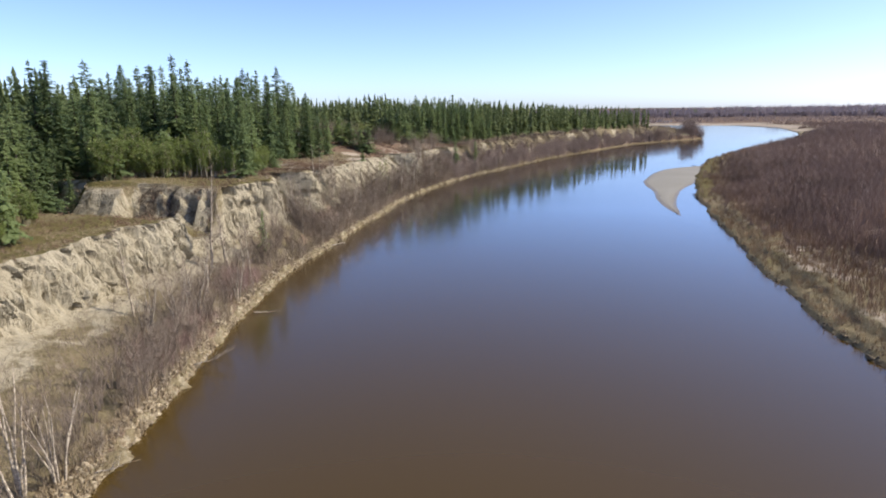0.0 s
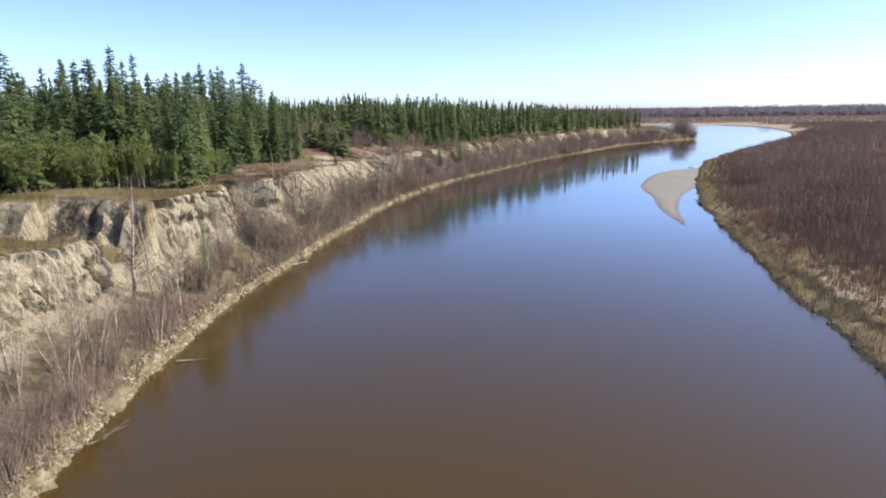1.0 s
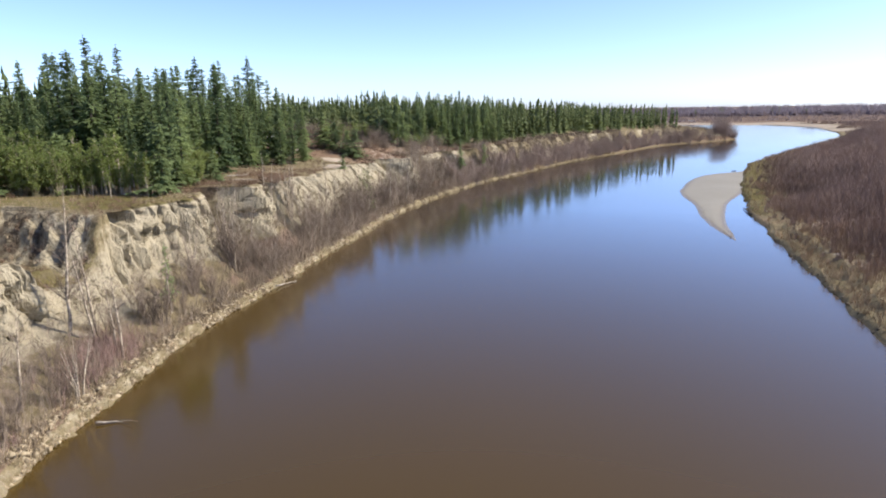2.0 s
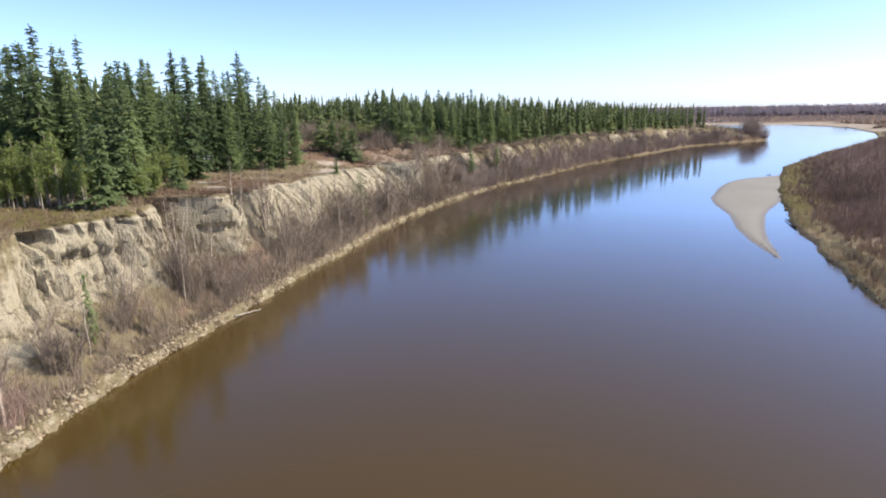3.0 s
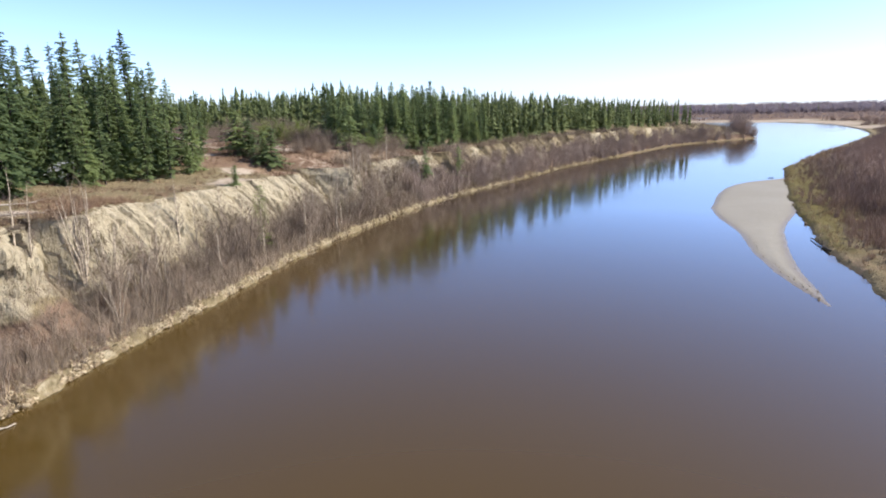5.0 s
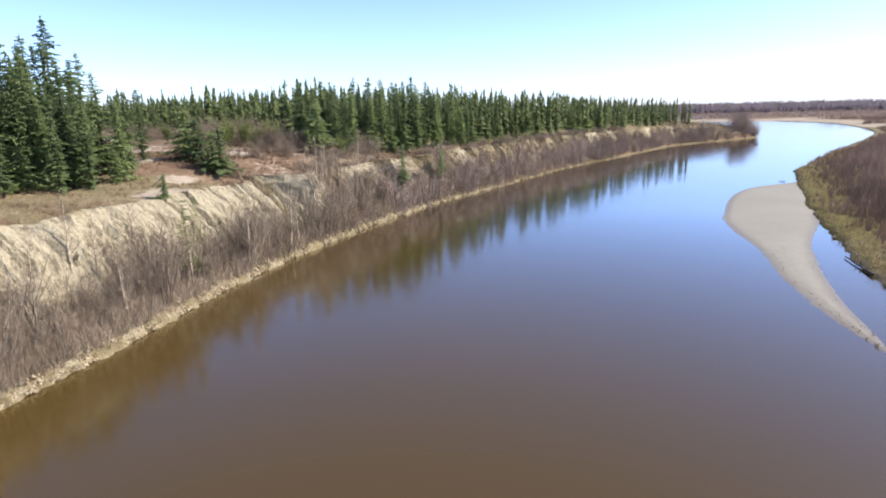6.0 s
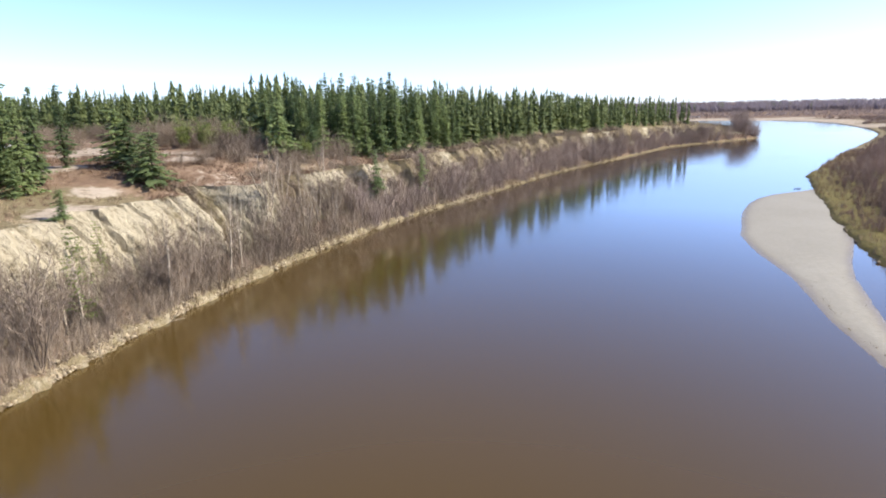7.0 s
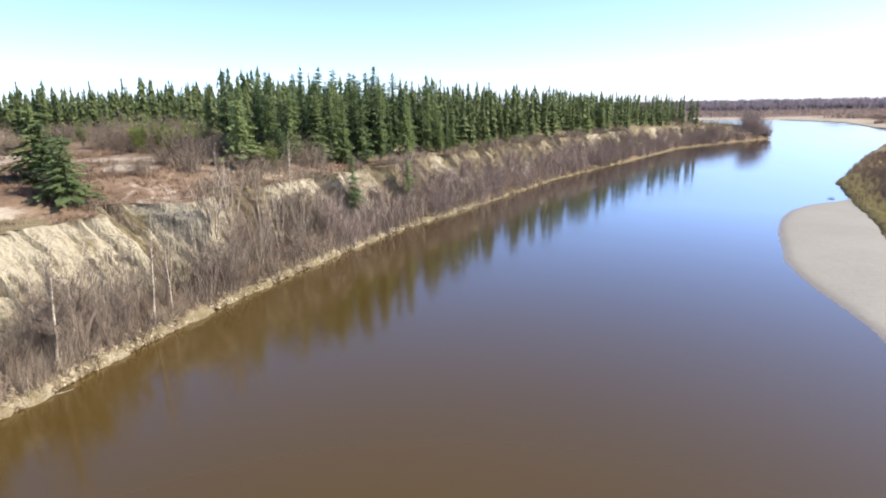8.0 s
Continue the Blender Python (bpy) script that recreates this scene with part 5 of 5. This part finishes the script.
for k, (x, y, a, l) in enumerate(((-17.4, 63.4, 0.5, 3.4), (-19.0, 66.0, 1.0, 2.2), (-24.5, 87.0, 0.9, 2.6), (-21.0, 90.5, 2.1, 2.4), (-22.0, 84.0, 2.6, 2.2))):
    p = on_left(x, y)
    q = on_left(x + l * math.cos(a), y + l * math.sin(a))
    log("fallen_trunk", p + Vector((0, 0, 0.12)), q + Vector((0, 0, 0.1 + 0.25 * (k > 1))), 0.07, 20 + k, 2, "bleached fallen trunk on the dry terrace")


# ---- a hut and a tent among the spruces ----
PLANK = bark_material("dark_planks", (0.035, 0.03, 0.026), (0.085, 0.072, 0.06), (14, 14, 1.5))
SHEET = bark_material("pale_roof_sheet", (0.42, 0.42, 0.42), (0.58, 0.58, 0.57), (3, 9, 3))
CANVAS = bark_material("pale_canvas", (0.5, 0.5, 0.52), (0.66, 0.66, 0.68), (2, 2, 2))


def slab(name, corners, thick, material, parent, label=""):
    """A board given by four corners, with thickness."""
    a, b, c, d = (Vector(p) for p in corners)
    n = (b - a).cross(d - a).normalized() * thick / 2
    v = [p + n for p in (a, b, c, d)] + [p - n for p in (a, b, c, d)]
    f = [(0, 1, 2, 3), (7, 6, 5, 4), (0, 4, 5, 1), (1, 5, 6, 2), (2, 6, 7, 3), (3, 7, 4, 0)]
    return part(name, mesh_of(name, [tuple(p) for p in v], f, material), parent, label)


def hut(at, turn, w=1.8, deep=1.8, high=1.9):
    ob = tagged(new("hut"), "small dark plank hut with a pale sheet roof among spruces", "hut")
    x, y = w / 2, deep / 2
    for x0, y0, x1, y1 in ((-x, y, x, y), (-x, -y, -x, y), (x, -y, x, y)):
        for k in range(9):
            p, q = Vector((x0, y0, 0)).lerp(Vector((x1, y1, 0)), k / 9 + 0.004), Vector((x0, y0, 0)).lerp(Vector((x1, y1, 0)), (k + 1) / 9 - 0.004)
            slab("plank", (p - Vector((0, 0, 0.2)), q - Vector((0, 0, 0.2)), q + Vector((0, 0, high)), p + Vector((0, 0, high))), 0.03, PLANK, ob)
    slab("door", ((-0.45, -y + 0.05, 0.05), (0.4, -y + 0.05, 0.05), (0.4, -y + 0.05, high - 0.1), (-0.45, -y + 0.05, high - 0.1)), 0.04, PLANK, ob)
    for a, b in ((-x, -0.45), (0.4, x)):
        slab("plank", ((a, -y, -0.2), (b, -y, -0.2), (b, -y, high), (a, -y, high)), 0.03, PLANK, ob)
    e = 0.22
    slab("roof", ((-x - e, -y - e, high + 0.02), (0, -y - e, high + 0.42), (0, y + e, high + 0.42), (-x - e, y + e, high + 0.02)), 0.04, SHEET, ob, "pale sheet roof")
    slab("roof", ((0, -y - e, high + 0.42), (x + e, -y - e, high + 0.02), (x + e, y + e, high + 0.02), (0, y + e, high + 0.42)), 0.04, SHEET, ob, "pale sheet roof")
    ob.matrix_basis = Matrix.LocRotScale(at, Euler((0, 0, turn)), None)
    return ob


def tent(at, turn):
    ob = tagged(new("tent"), "pale grey canvas ridge tent pitched under the spruces", "tent")
    slab("canvas_side", ((-1.2, -1.3, 0), (0, -1.3, 1.5), (0, 1.3, 1.45), (-1.2, 1.3, 0)), 0.02, CANVAS, ob)
    slab("canvas_side", ((0, -1.3, 1.5), (1.2, -1.3, 0), (1.2, 1.3, 0), (0, 1.3, 1.45)), 0.02, CANVAS, ob)
    for y in (-1.25, 1.25):
        sh = Shape()
        sh.tube([(0, y, -0.15), (0, y, 1.47)], [0.03, 0.025], 6, True)
        part("pole", sh.mesh("tent_pole", DEADWOOD, True), ob)
    ob.matrix_basis = Matrix.LocRotScale(at, Euler((0, 0, turn)), None)
    return ob


hut(on_left(-23.4, 96.2) - Vector((0, 0, 0.05)), radians(35))
tent(on_left(-25.8, 82.4), radians(70))
log("leaning_pole", on_left(-22.0, 94.2) + Vector((0, 0, 0.02)), on_left(-23.0, 95.2) + Vector((0.4, 0.2, 1.5)), 0.045, 31, 0, "pale bare pole leaning by the hut")
